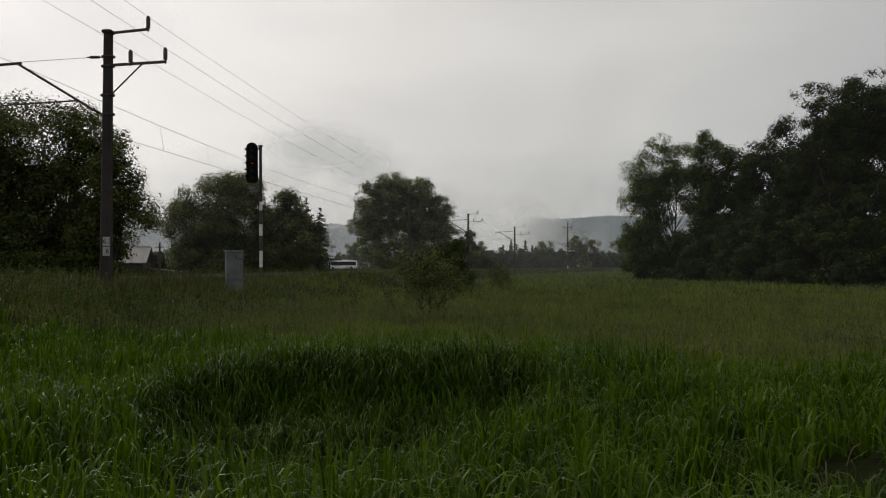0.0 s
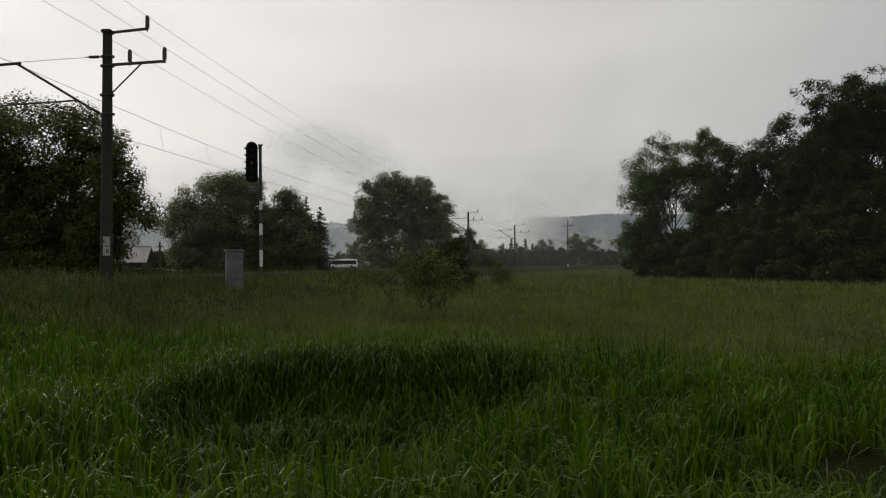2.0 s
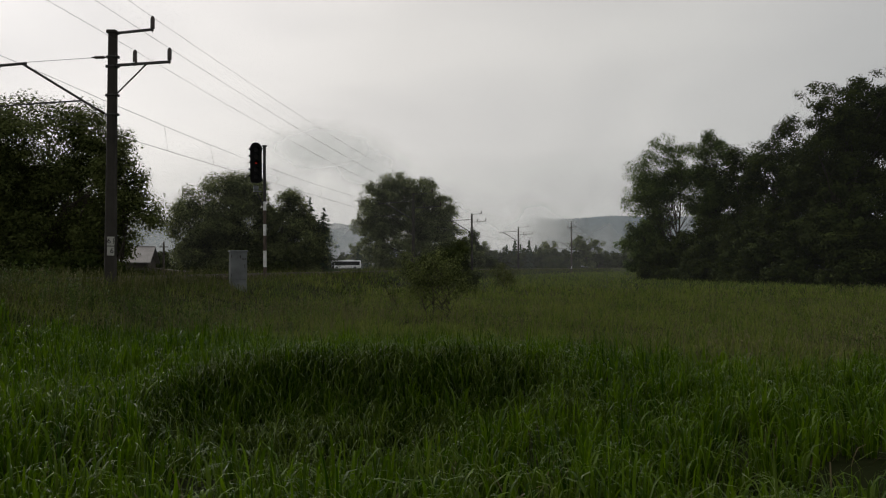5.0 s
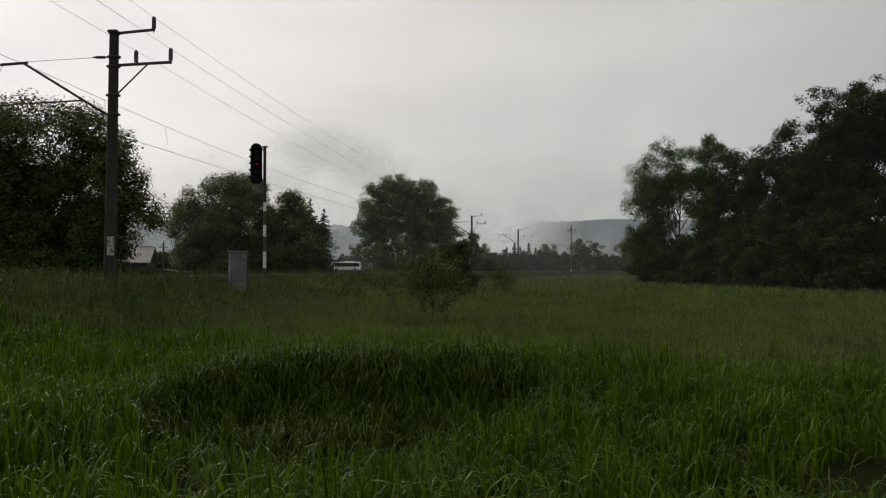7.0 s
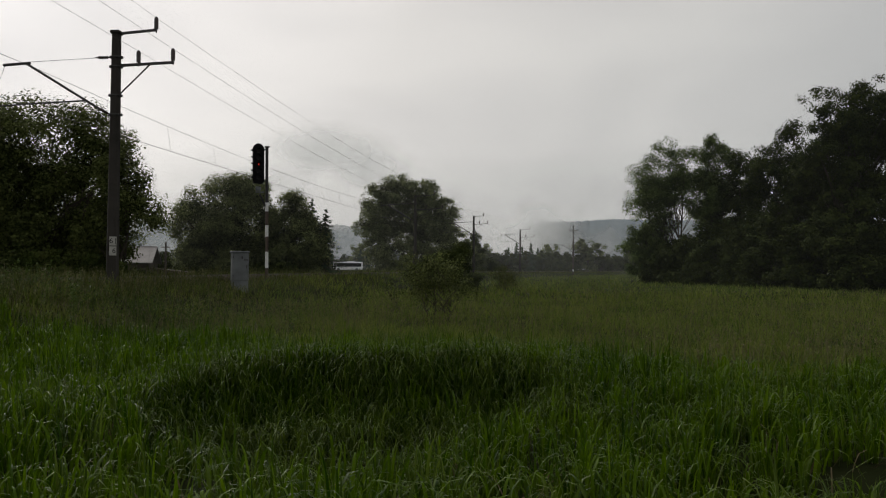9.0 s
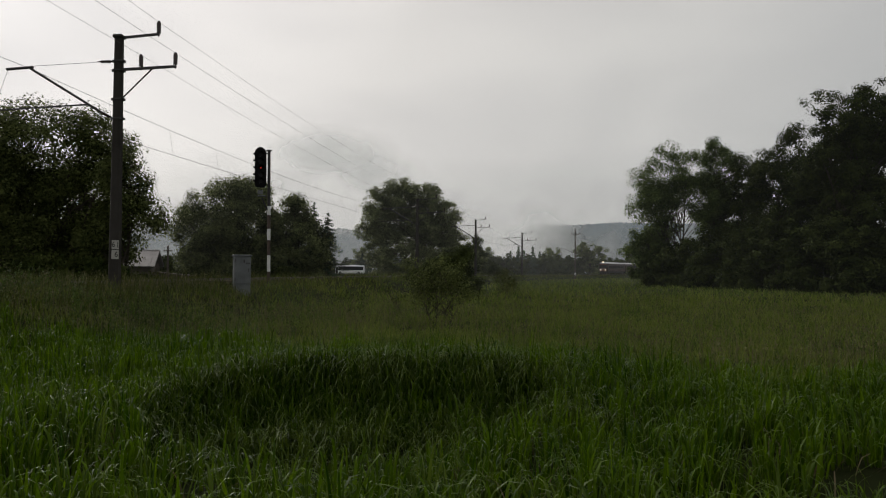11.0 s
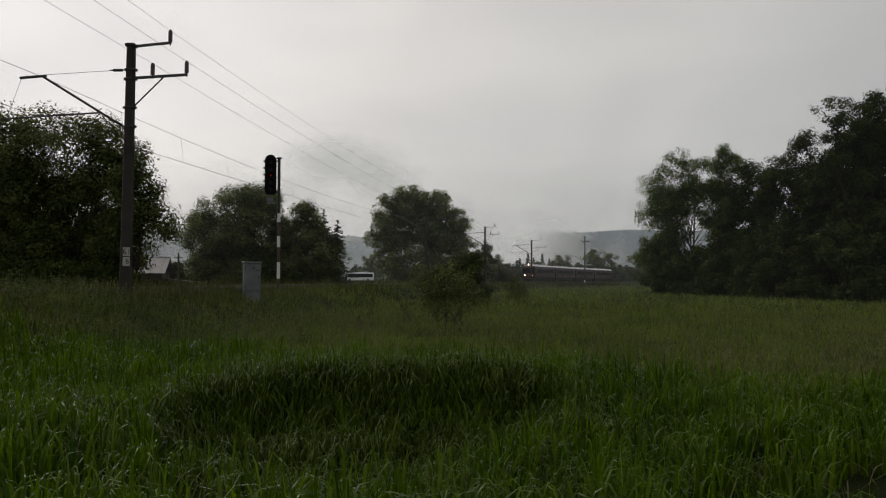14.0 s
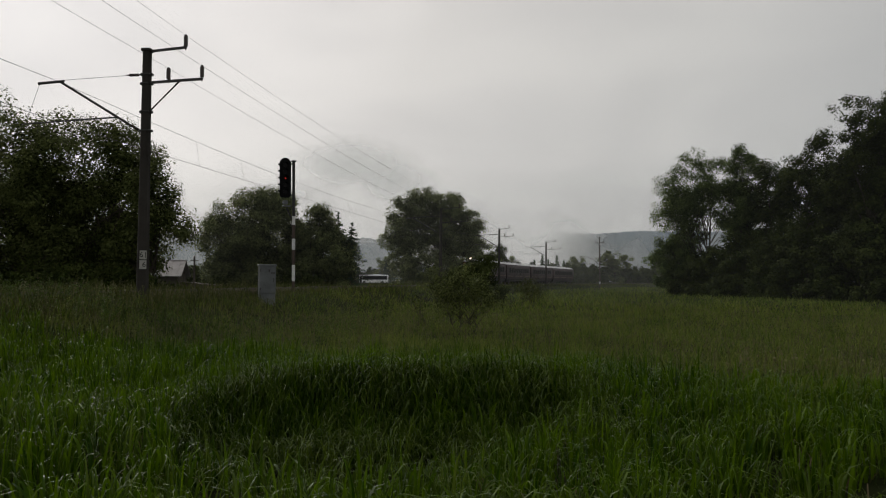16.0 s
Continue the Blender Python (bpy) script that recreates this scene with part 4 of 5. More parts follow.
def far_trees():
    """A belt of trees beyond the meadow, in thin mist."""
    grp = "far belt of trees"
    a = tree("far_tree", at(14, 300), [(0, 0, 7.5, 3.2, 3, 3.4), (1.8, 0, 5, 3, 3, 3), (-1.6, 0, 3.6, 3.2, 3, 3)], "rounded distant tree in thin mist", "leaf", 60, 120, 22, 0.75, 0.7, 0.3, group=grp)
    b = tree("far_tree", at(33, 305), [(0, 0, 4.6, 4.4, 3, 3.0), (-3.5, 0, 3.0, 3, 3, 2.6), (3.6, 0, 3, 3, 3, 2.6)], "broad distant tree in thin mist", "leaf_dark", 61, 130, 22, 0.75, 0.7, 0.3, group=grp)
    c = tree("far_tree", at(49.8, 264), [(-1.6, 0, 9.2, 3.0, 3, 2.6), (2.6, 0, 9.0, 3.2, 3, 2.4), (0, 0, 5.5, 2.2, 3, 3.4), (0, 0, 2.5, 4, 3, 2.4)], "tall flat-topped distant tree in thin mist", "leaf", 62, 140, 24, 0.7, 0.7, 0.4, group=grp)
    d = spruce(at(29, 290), 10, 2.7, "distant pointed spruce in thin mist", 5, grp, 12, 60, 0.5)
    for src, x, y, rz in ((b, 20.5, 310, 80), (a, 40.5, 300, 130), (b, 47, 296, 200), (b, 70, 310, 300), (a, 76, 300, 50),
                          (c, 82, 320, 160), (b, 11.5, 285, 30), (b, 40, 285, 340), (d, 24.5, 300, 40), (d, 37, 305, 90), (b, 29.5, 320, 170), (a, 6.5, 250, 60), (b, 8, 262, 100),
                          (a, -40, 330, 10), (b, -47, 340, 90), (d, -37, 310, 20), (d, -34.5, 318, 140), (a, -31, 330, 200), (b, -56, 345, 220), (a, -92, 330, 300), (b, -101, 320, 60), (d, -87, 300, 10), (a, -108, 310, 40), (b, -80, 340, 60),
                          (b, 9.3, 240, 10), (b, 18.8, 245, 140), (b, 24.8, 250, 220), (d, 27.5, 246, 10), (b, 31.8, 252, 300), (b, 38.6, 253, 60), (b, 62, 292, 250), (d, 22.8, 246, 70), (b, 13.6, 246, 70), (b, 56, 272, 120), (b, 68, 290, 210), (b, 43.5, 262, 20),
                          (b, 90, 330, 30), (a, 98, 325, 80), (b, 0, 330, 30), (a, -8, 340, 180), (b, -18, 335, 20)):
        copy_thing(src, pose(*at(x, y, -0.5 if src is b else -0.05), 0, 0, rz))


# ---- distance ----
def ridge(name, az0, az1, dist, height, seed, label, material):
    az = np.radians(np.arange(az0, az1, 0.12))
    rng = np.random.default_rng(seed)
    n = len(az)
    u = np.linspace(0, 1, n)
    prof = height * (np.clip(u / 0.14, 0, 1) ** 0.6) * (np.clip((1 - u) / 0.12, 0, 1) ** 0.6)
    prof = prof * (1 + 0.02 * np.sin(u * 17 + seed) + 0.01 * np.sin(u * 41)) + rng.normal(0, height * 0.008, n)
    rows = []
    for k, (dd, hh) in enumerate(((0, 0.0), (30, 0.35), (70, 0.75), (120, 1.0), (300, 0.9), (600, 0.0))):
        r = dist + dd
        rows.append(np.stack([r * np.sin(az), r * np.cos(az), prof * hh + (-3 if hh == 0 else 0) + rng.normal(0, 0.8, n) * (hh > 0)], 1))
    v = np.array(rows)
    i, j = np.meshgrid(np.arange(5), np.arange(n - 1), indexing="ij")
    a = i * n + j
    ob = mesh_part(name, np_mesh(name, v.reshape(-1, 3), np.stack([a, a + 1, a + n + 1, a + n], 2), None, True), material, None)
    tagged(ob, label, "hill", kind="structure")


def distance():
    ridge("hill", 1.0, 33, 1300, 92, 1, "forested hill ridge tinted with haze, fading out at one end like cloud", "hill")
    ridge("hill", -36, -3, 1500, 92, 2, "forested hill slope tinted with haze, fading out towards the top like cloud", "hill_fading")
    for k, (r, amount, top, a0, a1) in enumerate(((62, 0.022, 60, -48, 48), (110, 0.014, 70, -48, 48), (132, 0.012, 80, -48, 48), (232, 0.055, 90, -48, 48), (345, 0.22, 70, -48, 48), (950, 0.7, 150, -48, 48))):
        M["mist"] = mist_mat("mist", amount, top)
        az = np.radians(np.arange(a0, a1 + 1, 2.0))
        n = len(az)
        v = np.array([np.stack([r * np.sin(az), r * np.cos(az), np.full(n, z)], 1) for z in (-2.0, top * 0.5, top)])
        i, j = np.meshgrid(np.arange(2), np.arange(n - 1), indexing="ij")
        a = i * n + j
        ob = mesh_part("mist", np_mesh("mist", v.reshape(-1, 3), np.stack([a, a + 1, a + n + 1, a + n], 2), None, True), "mist", None)
        tagged(ob, "thin white valley mist drifting before the hills", "mist", kind="stuff")
        ob.visible_shadow = False


def cloud_mat(name, amount, half, scale):
    """Cloud lit by the sky, fading out from its middle in ragged wisps; half: its half width and half height in metres."""
    m = mist_mat(name, 1.0, 1e6)
    nt = m.node_tree
    N, L = nt.nodes, nt.links
    co = N.new("ShaderNodeTexCoord")
    no = N.new("ShaderNodeTexNoise")
    no.inputs["Scale"].default_value, no.inputs["Detail"].default_value, no.inputs["Roughness"].default_value = scale, 5, 0.6
    L.new(co.outputs["Object"], no.inputs["Vector"])
    mp = N.new("ShaderNodeMapping")
    mp.vector_type = "POINT"
    mp.inputs["Scale"].default_value = (1 / half[0], 0, 1 / half[1])
    L.new(co.outputs["Object"], mp.inputs[0])
    ln = N.new("ShaderNodeVectorMath")
    ln.operation = "LENGTH"
    L.new(mp.outputs[0], ln.inputs[0])
    a = N.new("ShaderNodeMath")
    a.operation = "SUBTRACT"
    a.inputs[0].default_value = 1.0
    L.new(ln.outputs["Value"], a.inputs[1])
    b = N.new("ShaderNodeMath")
    b.operation = "MULTIPLY_ADD"
    b.inputs[1].default_value, b.inputs[2].default_value = 1.5, -0.6
    L.new(no.outputs[0], b.inputs[0])
    c = N.new("ShaderNodeMath")
    c.operation, c.use_clamp = "ADD", True
    L.new(a.outputs[0], c.inputs[0])
    L.new(b.outputs[0], c.inputs[1])
    edge = N.new("ShaderNodeMath")
    edge.operation, edge.use_clamp = "MULTIPLY", True
    edge.inputs[1].default_value = 2.0
    L.new(a.outputs[0], edge.inputs[0])
    d = N.new("ShaderNodeMath")
    d.operation = "MULTIPLY"
    L.new(c.outputs[0], d.inputs[0])
    L.new(edge.outputs[0], d.inputs[1])
    e = N.new("ShaderNodeMath")
    e.operation, e.use_clamp = "MULTIPLY", True
    e.inputs[1].default_value = amount
    L.new(d.outputs[0], e.inputs[0])
    last = N["Material Output"].inputs[0].links[0].from_node
    L.new(e.outputs[0], last.inputs[0])
    return m


def low_clouds():
    """Ragged low cloud on the hills and above the valley: azimuth, distance, height, half width, half height, thickness."""
    for az, r, z, w, h, amount in ((-9.6, 1400, 222, 150, 62, 0.62), (-6.2, 1450, 196, 105, 60, 0.5), (-13.5, 1500, 175, 120, 45, 0.3)):
        M["cloud"] = cloud_mat("low_cloud", amount, (w, h), 0.011)
        a = radians(az)
        me = np_mesh("low_cloud", [(-w, 0, -h), (w, 0, -h), (w, 0, h), (-w, 0, h)], [(0, 1, 2, 3)])
        ob = mesh_part("low_cloud", me, "cloud", None)
        ob.matrix_basis = pose(r * math.sin(a), r * math.cos(a), z, 0, 0, -az)
        ob.visible_shadow = False
        tagged(ob, "ragged grey wisp of low cloud over the valley", "cloud", kind="stuff")


# ---- the overhead line ----
MASTS = [-58, 0.0, 58.1, 92.3, 128.5, 240]
ARM = [1.0, 1.0, 1.55, 1.12, 1.45, 1.45]
GAP = [1.09, 1.09, 1.5, 1.2, 1.5, 1.5]
MAST_Z = [1.6, 1.5, 1.55, 1.57, 1.31, 1.0]
OFF = 3.0


def mast_pose(k):
    x, y, h = on_line(MASTS[k], OFF)
    return pose(x, y, MAST_Z[k], 0, 0, -h)


def insulator(x, z, parent):
    bm = tubed([(x, 0, z - 0.14), (x, 0, z + 0.02)], 0.022, 6)
    zz = z
    for k in range(4):
        tube(bm, [(x, 0, zz), (x, 0, zz + 0.05), (x, 0, zz + 0.09)], [0.074, 0.07, 0.064], 10)
        zz += 0.09
    tube(bm, [(x, 0, zz), (x, 0, zz + 0.05)], [0.06, 0.03], 8)
    part("insulator", bm, "ceramic", parent)


def lying_insulator(a, b, parent):
    a, b = Vector(a), Vector(b)
    bm = tubed([a, b], 0.02, 6)
    for k in range(4):
        p, q = a.lerp(b, 0.2 + 0.16 * k), a.lerp(b, 0.3 + 0.16 * k)
        tube(bm, [p, q], [0.06, 0.045], 8)
    part("insulator", bm, "ceramic", parent)


def mast(n):
    arm, low = ARM[n], 8.35 - GAP[n]
    t = thing("railway_mast", mast_pose(n), "tall dark concrete railway mast with steel cantilever and crossarms", "mast", "railway masts")
    bm = bmesh.new()
    rings = []
    for z, w in ((-1.3, 0.185), (0, 0.172), (8.26, 0.126), (8.3, 0.127)):
        rings.append([bm.verts.new((w * sx * (1 if i % 2 else 0.62), w * sy * (0.62 if i % 2 else 1), z)) for i, (sx, sy) in enumerate(((1, -1), (1, -1), (1, 1), (1, 1), (-1, 1), (-1, 1), (-1, -1), (-1, -1)))])
    order = [0, 1, 3, 2, 4, 5, 7, 6]
    for a, b in zip(rings, rings[1:]):
        for k in range(8):
            i, j = order[k], order[(k + 1) % 8]
            bm.faces.new((a[i], a[j], b[j], b[i]))
    bm.faces.new([rings[-1][i] for i in order])
    part("pole", bm, "concrete", t)
    part("cap", boxed((0, 0, 8.34), (0.34, 0.33, 0.12), None, 0.03), "concrete", t)
    for z in (7.5, low - 0.08, 6.2, 5.55):
        w = 0.3 + 0.012 * (8.3 - z)
        bm = boxed((0, 0, z), (w, w, 0.05), None, 0.01)
        box(bm, (w / 2 + 0.03, 0, z), (0.08, 0.1, 0.07))
        box(bm, (-w / 2 - 0.03, 0, z), (0.08, 0.1, 0.07))
        part("clamp", bm, "steel", t)
    part("crossarm", boxed((0.1 + 0.66 * arm, 0, 8.36), (1.3 * arm, 0.07, 0.075), pose(0, 0, 0, 0, -4.5, 0)), "steel", t)
    part("crossarm", boxed((0.1 + 0.96 * arm, 0, low), (1.9 * arm, 0.08, 0.08), pose(0, 0, 0, 0, -2.5, 0)), "steel", t)
    part("strut", tubed([(0.16, 0, low - 1.0), (1.18 * arm, 0, low - 0.02)], 0.026, 6), "steel", t)
    insulator(1.38 * arm, 8.45, t)
    insulator(0.78 * arm, low + 0.06, t)
    insulator(1.98 * arm, low + 0.11, t)
    lying_insulator((-0.2, 0, 7.5), (-0.75, 0, 7.5), t)
    part("tie_rod", tubed([(-0.7, 0, 7.49), (-3.2, 0, 7.38)], 0.008 if n == 1 else 0.055, 6), "steel", t)
    lying_insulator((-0.2, 0, 5.56), (-0.62, 0, 5.8), t)
    part("cantilever_tube", tubed([(-0.5, 0, 5.72), (-3.2, 0, 7.34)], 0.042 if n == 1 else 0.07, 8), "steel", t)
    part("top_bar", tubed([(-3.05, 0, 7.35), (-4.0, 0, 7.29)], 0.05, 8), "steel", t)
    part("registration_arm", tubed([(-1.05, 0, 6.04), (-2.4, 0, 5.98), (-4.6, 0, 5.86)], [0.03, 0.03, 0.024], 6), "steel", t)
    part("hanger", tubed([(-3.95, 0, 7.28), (-4.45, 0, 5.9)], 0.008, 4), "wire", t)
    return t


def number_plates():
    x, y, h = on_line(0.0, OFF)
    face = math.degrees(math.atan2(-x, y))
    t = thing("kilometre_plate", pose(x, y, MAST_Z[1], 0, 0, face), "two small white enamel number plates on the mast", "sign")
    for z, s, dx in ((1.28, "6", -0.09), (0.95, "6", 0.0)):
        p = part("plate", boxed((-0.0, -0.205, z), (0.22, 0.012, 0.3), None, 0.003), "plate", t)
        if z > 1.1:
            p2 = part("digit_bar", boxed((0.078, -0.2145, z), (0.024, 0.004, 0.2)), "steel", t)
            p2.parent = p
        text_part(s, 0.24, Matrix.Translation((dx + 0.035, -0.2135, z)) @ pose(0, 0, 0, 90, 0, 0), "black", p)


def wire_mesh(points, r):
    bm = bmesh.new()
    n = 5
    rings = []
    pts = [Vector(p) for p in points]
    for i, p in enumerate(pts):
        d = (pts[min(i + 1, len(pts) - 1)] - pts[max(i - 1, 0)]).normalized()
        side = d.cross(Vector((0, 0, 1))).normalized()
        up = side.cross(d)
        rings.append([bm.verts.new(p + side * (r * math.cos(6.2832 * k / n)) + up * (r * math.sin(6.2832 * k / n))) for k in range(n)])
    for a, b in zip(rings, rings[1:]):
        for k in range(n):
            bm.faces.new((a[k], a[(k + 1) % n], b[(k + 1) % n], b[k]))
    return bm


def hung(local, sag, k0, k1):
    """Points of a wire hung between the same place on each mast."""
    pts = []
    for k in range(k0, k1):
        a, b = mast_pose(k) @ Vector(local(k)), mast_pose(k + 1) @ Vector(local(k + 1))
        for i in range(12):
            u = i / 12
            p = a.lerp(b, u)
            p.z -= 4 * sag * (b - a).length / 58 * u * (1 - u)
            pts.append(p)
    pts.append(mast_pose(k1) @ Vector(local(k1)))
    return pts


def overhead():
    last = len(MASTS) - 1
    for local, sag in ((lambda k: (1.38 * ARM[k], 0, 8.82), 0.55), (lambda k: (0.78 * ARM[k], 0, 8.79 - GAP[k]), 0.55), (lambda k: (1.98 * ARM[k], 0, 8.84 - GAP[k]), 0.55)):
        t = thing("feeder_wire", pose(0, 0, 0), "thin dark feeder wire strung from mast to mast", "wire", "feeder wires")
        part("strand", wire_mesh(hung(local, sag, 0, last), 0.0055), "wire", t)
    t = thing("overhead_line", pose(0, 0, 0), "catenary wire and contact wire joined by droppers over the track", "wire")
    up, low = hung(lambda k: (-3.3, 0, 7.36), 0.62, 0, last), hung(lambda k: (-3.1, 0, 5.85), 0.04, 0, last)
    part("messenger_wire", wire_mesh(up, 0.009), "wire", t)
    part("contact_wire", wire_mesh(low, 0.011), "wire", t)
    for i in range(1, len(up) - 1):
        if i % 12:
            part("dropper", tubed([up[i], low[i]], 0.006, 4), "wire", t)


def masts():
    for k in range(len(MASTS)):
        mast(k)
    number_plates()


# ---- signal, cabinet, buildings ----
def signal():
    x, y = -9.66, 39.2
    z = 1.2
    face = math.degrees(math.atan2(-x, y))
    t = thing("railway_signal", pose(x, y, z, 0, -0.6, face + 12), "tall railway signal on a banded red and white post", "signal")
    t.scale = (1.3, 1.3, 1.34)
    H = 5.3
    part("post", tubed([(0, 0, -0.9), (0, 0, H)], 0.062, 10), "steel", t)
    for k, (z0, z1) in enumerate(((0.1, 0.5), (0.5, 1.15), (1.15, 1.75), (1.75, 2.2), (2.2, 2.75), (2.75, 3.1))):
        part("band", tubed([(0, 0, z0), (0, 0, z1)], 0.068, 10), "white" if k % 2 else "rust", t)
    bm = bmesh.new()
    w, h0, h1 = 0.235, 3.82, 5.18
    ring = [(-w, h0 + 0.1), (-w + 0.09, h0), (w - 0.09, h0), (w, h0 + 0.1)]
    ring += [(w * math.cos(a), h1 + w * math.sin(a)) for a in np.linspace(0, math.pi, 11)]
    f = [[bm.verts.new((px - 0.38, py2, pz)) for px, pz in ring] for py2 in (-0.2, -0.17)]
    bm.faces.new(f[0])
    bm.faces.new(f[1][::-1])
    for i in range(len(ring)):
        j = (i + 1) % len(ring)
        bm.faces.new((f[0][j], f[0][i], f[1][i], f[1][j]))
    box(bm, (-0.38, -0.06, 4.5), (0.34, 0.22, 1.3))
    head = part("head", bm, "black", t, "black rounded signal head with five lamps")
    for k in range(5):
        zc = 4.06 + k * 0.265
        part("lens", tubed([(-0.38, -0.2, zc), (-0.38, -0.225, zc)], 0.03 if k == 2 else 0.085, 14), "red_on" if k == 2 else "lens", head)
        bm = bmesh.new()
        for r0, r1, y0, y1 in ((0.10, 0.10, -0.2, -0.38),):
            A = [bm.verts.new((-0.38 + r0 * math.cos(a), y0, zc + r0 * math.sin(a))) for a in np.linspace(-0.35, math.pi + 0.35, 13)]
            B = [bm.verts.new((-0.38 + r1 * math.cos(a), y1, zc + 0.01 + r1 * math.sin(a))) for a in np.linspace(0.1, math.pi - 0.1, 13)]
            for i in range(12):
                bm.faces.new((A[i], A[i + 1], B[i + 1], B[i]))
        bmesh.ops.solidify(bm, geom=bm.faces[:], thickness=0.008)
        part("visor", bm, "black", head)
        part("hinge", boxed((-0.64, -0.15, zc + 0.02), (0.06, 0.05, 0.07)), "black", head)
    part("bracket", boxed((-0.18, -0.03, 5.2), (0.4, 0.05, 0.06)), "steel", t)
    part("bracket", boxed((-0.18, -0.03, 3.95), (0.4, 0.05, 0.06)), "steel", t)
    bm = boxed((-0.36, -0.05, 3.64), (0.2, 0.13, 0.16), None, 0.02)
    box(bm, (-0.3, -0.06, 3.5), (0.3, 0.24, 0.04))
    part("junction_box", bm, "grey", t, "worn grey junction box")
    part("stay", tubed([(-0.3, -0.05, 3.42), (-0.05, 0, 2.95)], 0.03, 6), "steel", t)
    part("cap", boxed((0, 0, H + 0.02), (0.2, 0.2, 0.05), None, 0.01), "steel", t)


def cabinet():
    x, y = -9.35, 33.0
    z = 0.95
    t = thing("relay_cabinet", pose(x, y, z - 0.02, 0, 0, 24), "weathered grey steel relay cabinet with peeling stickers beside the track", "cabinet")
    t.scale = (1.06, 1.1, 1.2)
    part("plinth", boxed((0, 0, 0.08), (0.66, 0.46, 0.5), None, 0.01), "grey", t)
    part("body", boxed((0, 0, 0.84), (0.68, 0.48, 1.04), None, 0.012), "grey", t)
    part("roof", boxed((0, 0, 1.39), (0.76, 0.56, 0.07), None, 0.02), "grey", t)
    d = part("door", boxed((0, -0.243, 0.84), (0.62, 0.014, 0.98), None, 0.004), "grey", t)
    part("handle", boxed((0.24, -0.27, 0.84), (0.025, 0.03, 0.14), None, 0.004), "steel", d)
    for zz in (0.5, 1.2):
        part("hinge", tubed([(-0.3, -0.266, zz - 0.05), (-0.3, -0.266, zz + 0.05)], 0.014, 6), "steel", d)
    for xx, zz in ((0.06, 1.18), (0.17, 1.1), (0.26, 1.1)):
        part("sticker", boxed((xx, -0.263, zz), (0.055, 0.004, 0.11 if xx < 0.1 else 0.06)), "steel", d, "dark peeling sticker")


def old_sleepers():
    for x, y, rz in ((-12.0, 37.2, -8), (-11.3, 36.0, 6)):
        t = thing("old_sleeper", pose(x, y, g(x, y) + 0.1, 0, 0, rz), "weathered wooden sleeper lying on the bank", "sleeper", "old sleepers")
        part("beam", boxed((0, 0, 0), (2.3, 0.26, 0.2), None, 0.02), "sleeper", t)
        for xx in (-0.75, 0.75):
            part("tie_plate", boxed((xx, 0, 0.108), (0.3, 0.18, 0.02)), "rust", t)


def buildings():
    x, y = -27.1, 60
    z = 0.1
    t = thing("shed", pose(x, y, z, 0, 0, 14), "low wooden shed with a pale sheet roof behind the trees", "shed")
    L, W, E2, R = 5.6, 4.8, 2.2, 3.35
    for c, s in (((0, -W / 2, E2 / 2), (L, 0.14, E2)), ((0, W / 2, E2 / 2), (L, 0.14, E2)), ((-L / 2, 0, E2 / 2), (0.14, W - 0.16, E2)), ((L / 2, 0, E2 / 2), (0.14, W - 0.16, E2))):
        part("wall", boxed((c[0], c[1], c[2] - 0.35), (s[0], s[1], s[2] + 0.7)), "plank", t)
    for sx in (-1, 1):
        bm = bmesh.new()
        v = [bm.verts.new(p) for p in ((sx * L / 2, -W / 2, E2), (sx * L / 2, W / 2, E2), (sx * L / 2, 0, R - 0.08))]
        bm.faces.new(v)
        bmesh.ops.solidify(bm, geom=bm.faces[:], thickness=0.08)
        part("gable", bm, "plank", t)
    slope = math.degrees(math.atan2(R - E2, W / 2))
    ln = math.hypot(R - E2, W / 2) + 0.5
    for s in (-1, 1):
        m = pose(0, 0, 0, -s * slope, 0, 0)
        r = part("roof", boxed((0, s * (W / 4 + 0.14), (R + E2) / 2 - 0.06), (L + 0.7, ln, 0.07), m), "roof_sheet", t)
        for k in range(9):
            part("seam", boxed((-2.7 + k * 0.68, s * (W / 4 + 0.14), (R + E2) / 2 - 0.015), (0.05, ln, 0.04), m), "roof_sheet", r)
    part("door", boxed((0.8, -W / 2 - 0.09, 0.95), (1.0, 0.06, 1.9)), "plank", t)
    part("annex", boxed((L / 2 + 1.4, -0.4, 0.7), (2.6, 3.0, 1.4), None, 0.03), "plank", t)
    part("annex_roof", boxed((L / 2 + 1.45, -0.4, 1.45), (2.9, 3.4, 0.08), pose(0, 0, 0, 0, 6, 0)), "plank", t)
    for px, py2, h in ((-22.3, 58, 4.0),):
        p = thing("wooden_pole", pose(px, py2, g(px, py2) - 0.2), "thin wooden utility pole by the shed", "pole", "utility poles")
        part("shaft", tubed([(0, 0, 0), (0, 0, h)], [0.1, 0.07], 8), "plank", p)
        part("crossbar", boxed((0, 0, h - 0.4), (0.7, 0.06, 0.08)), "plank", p)


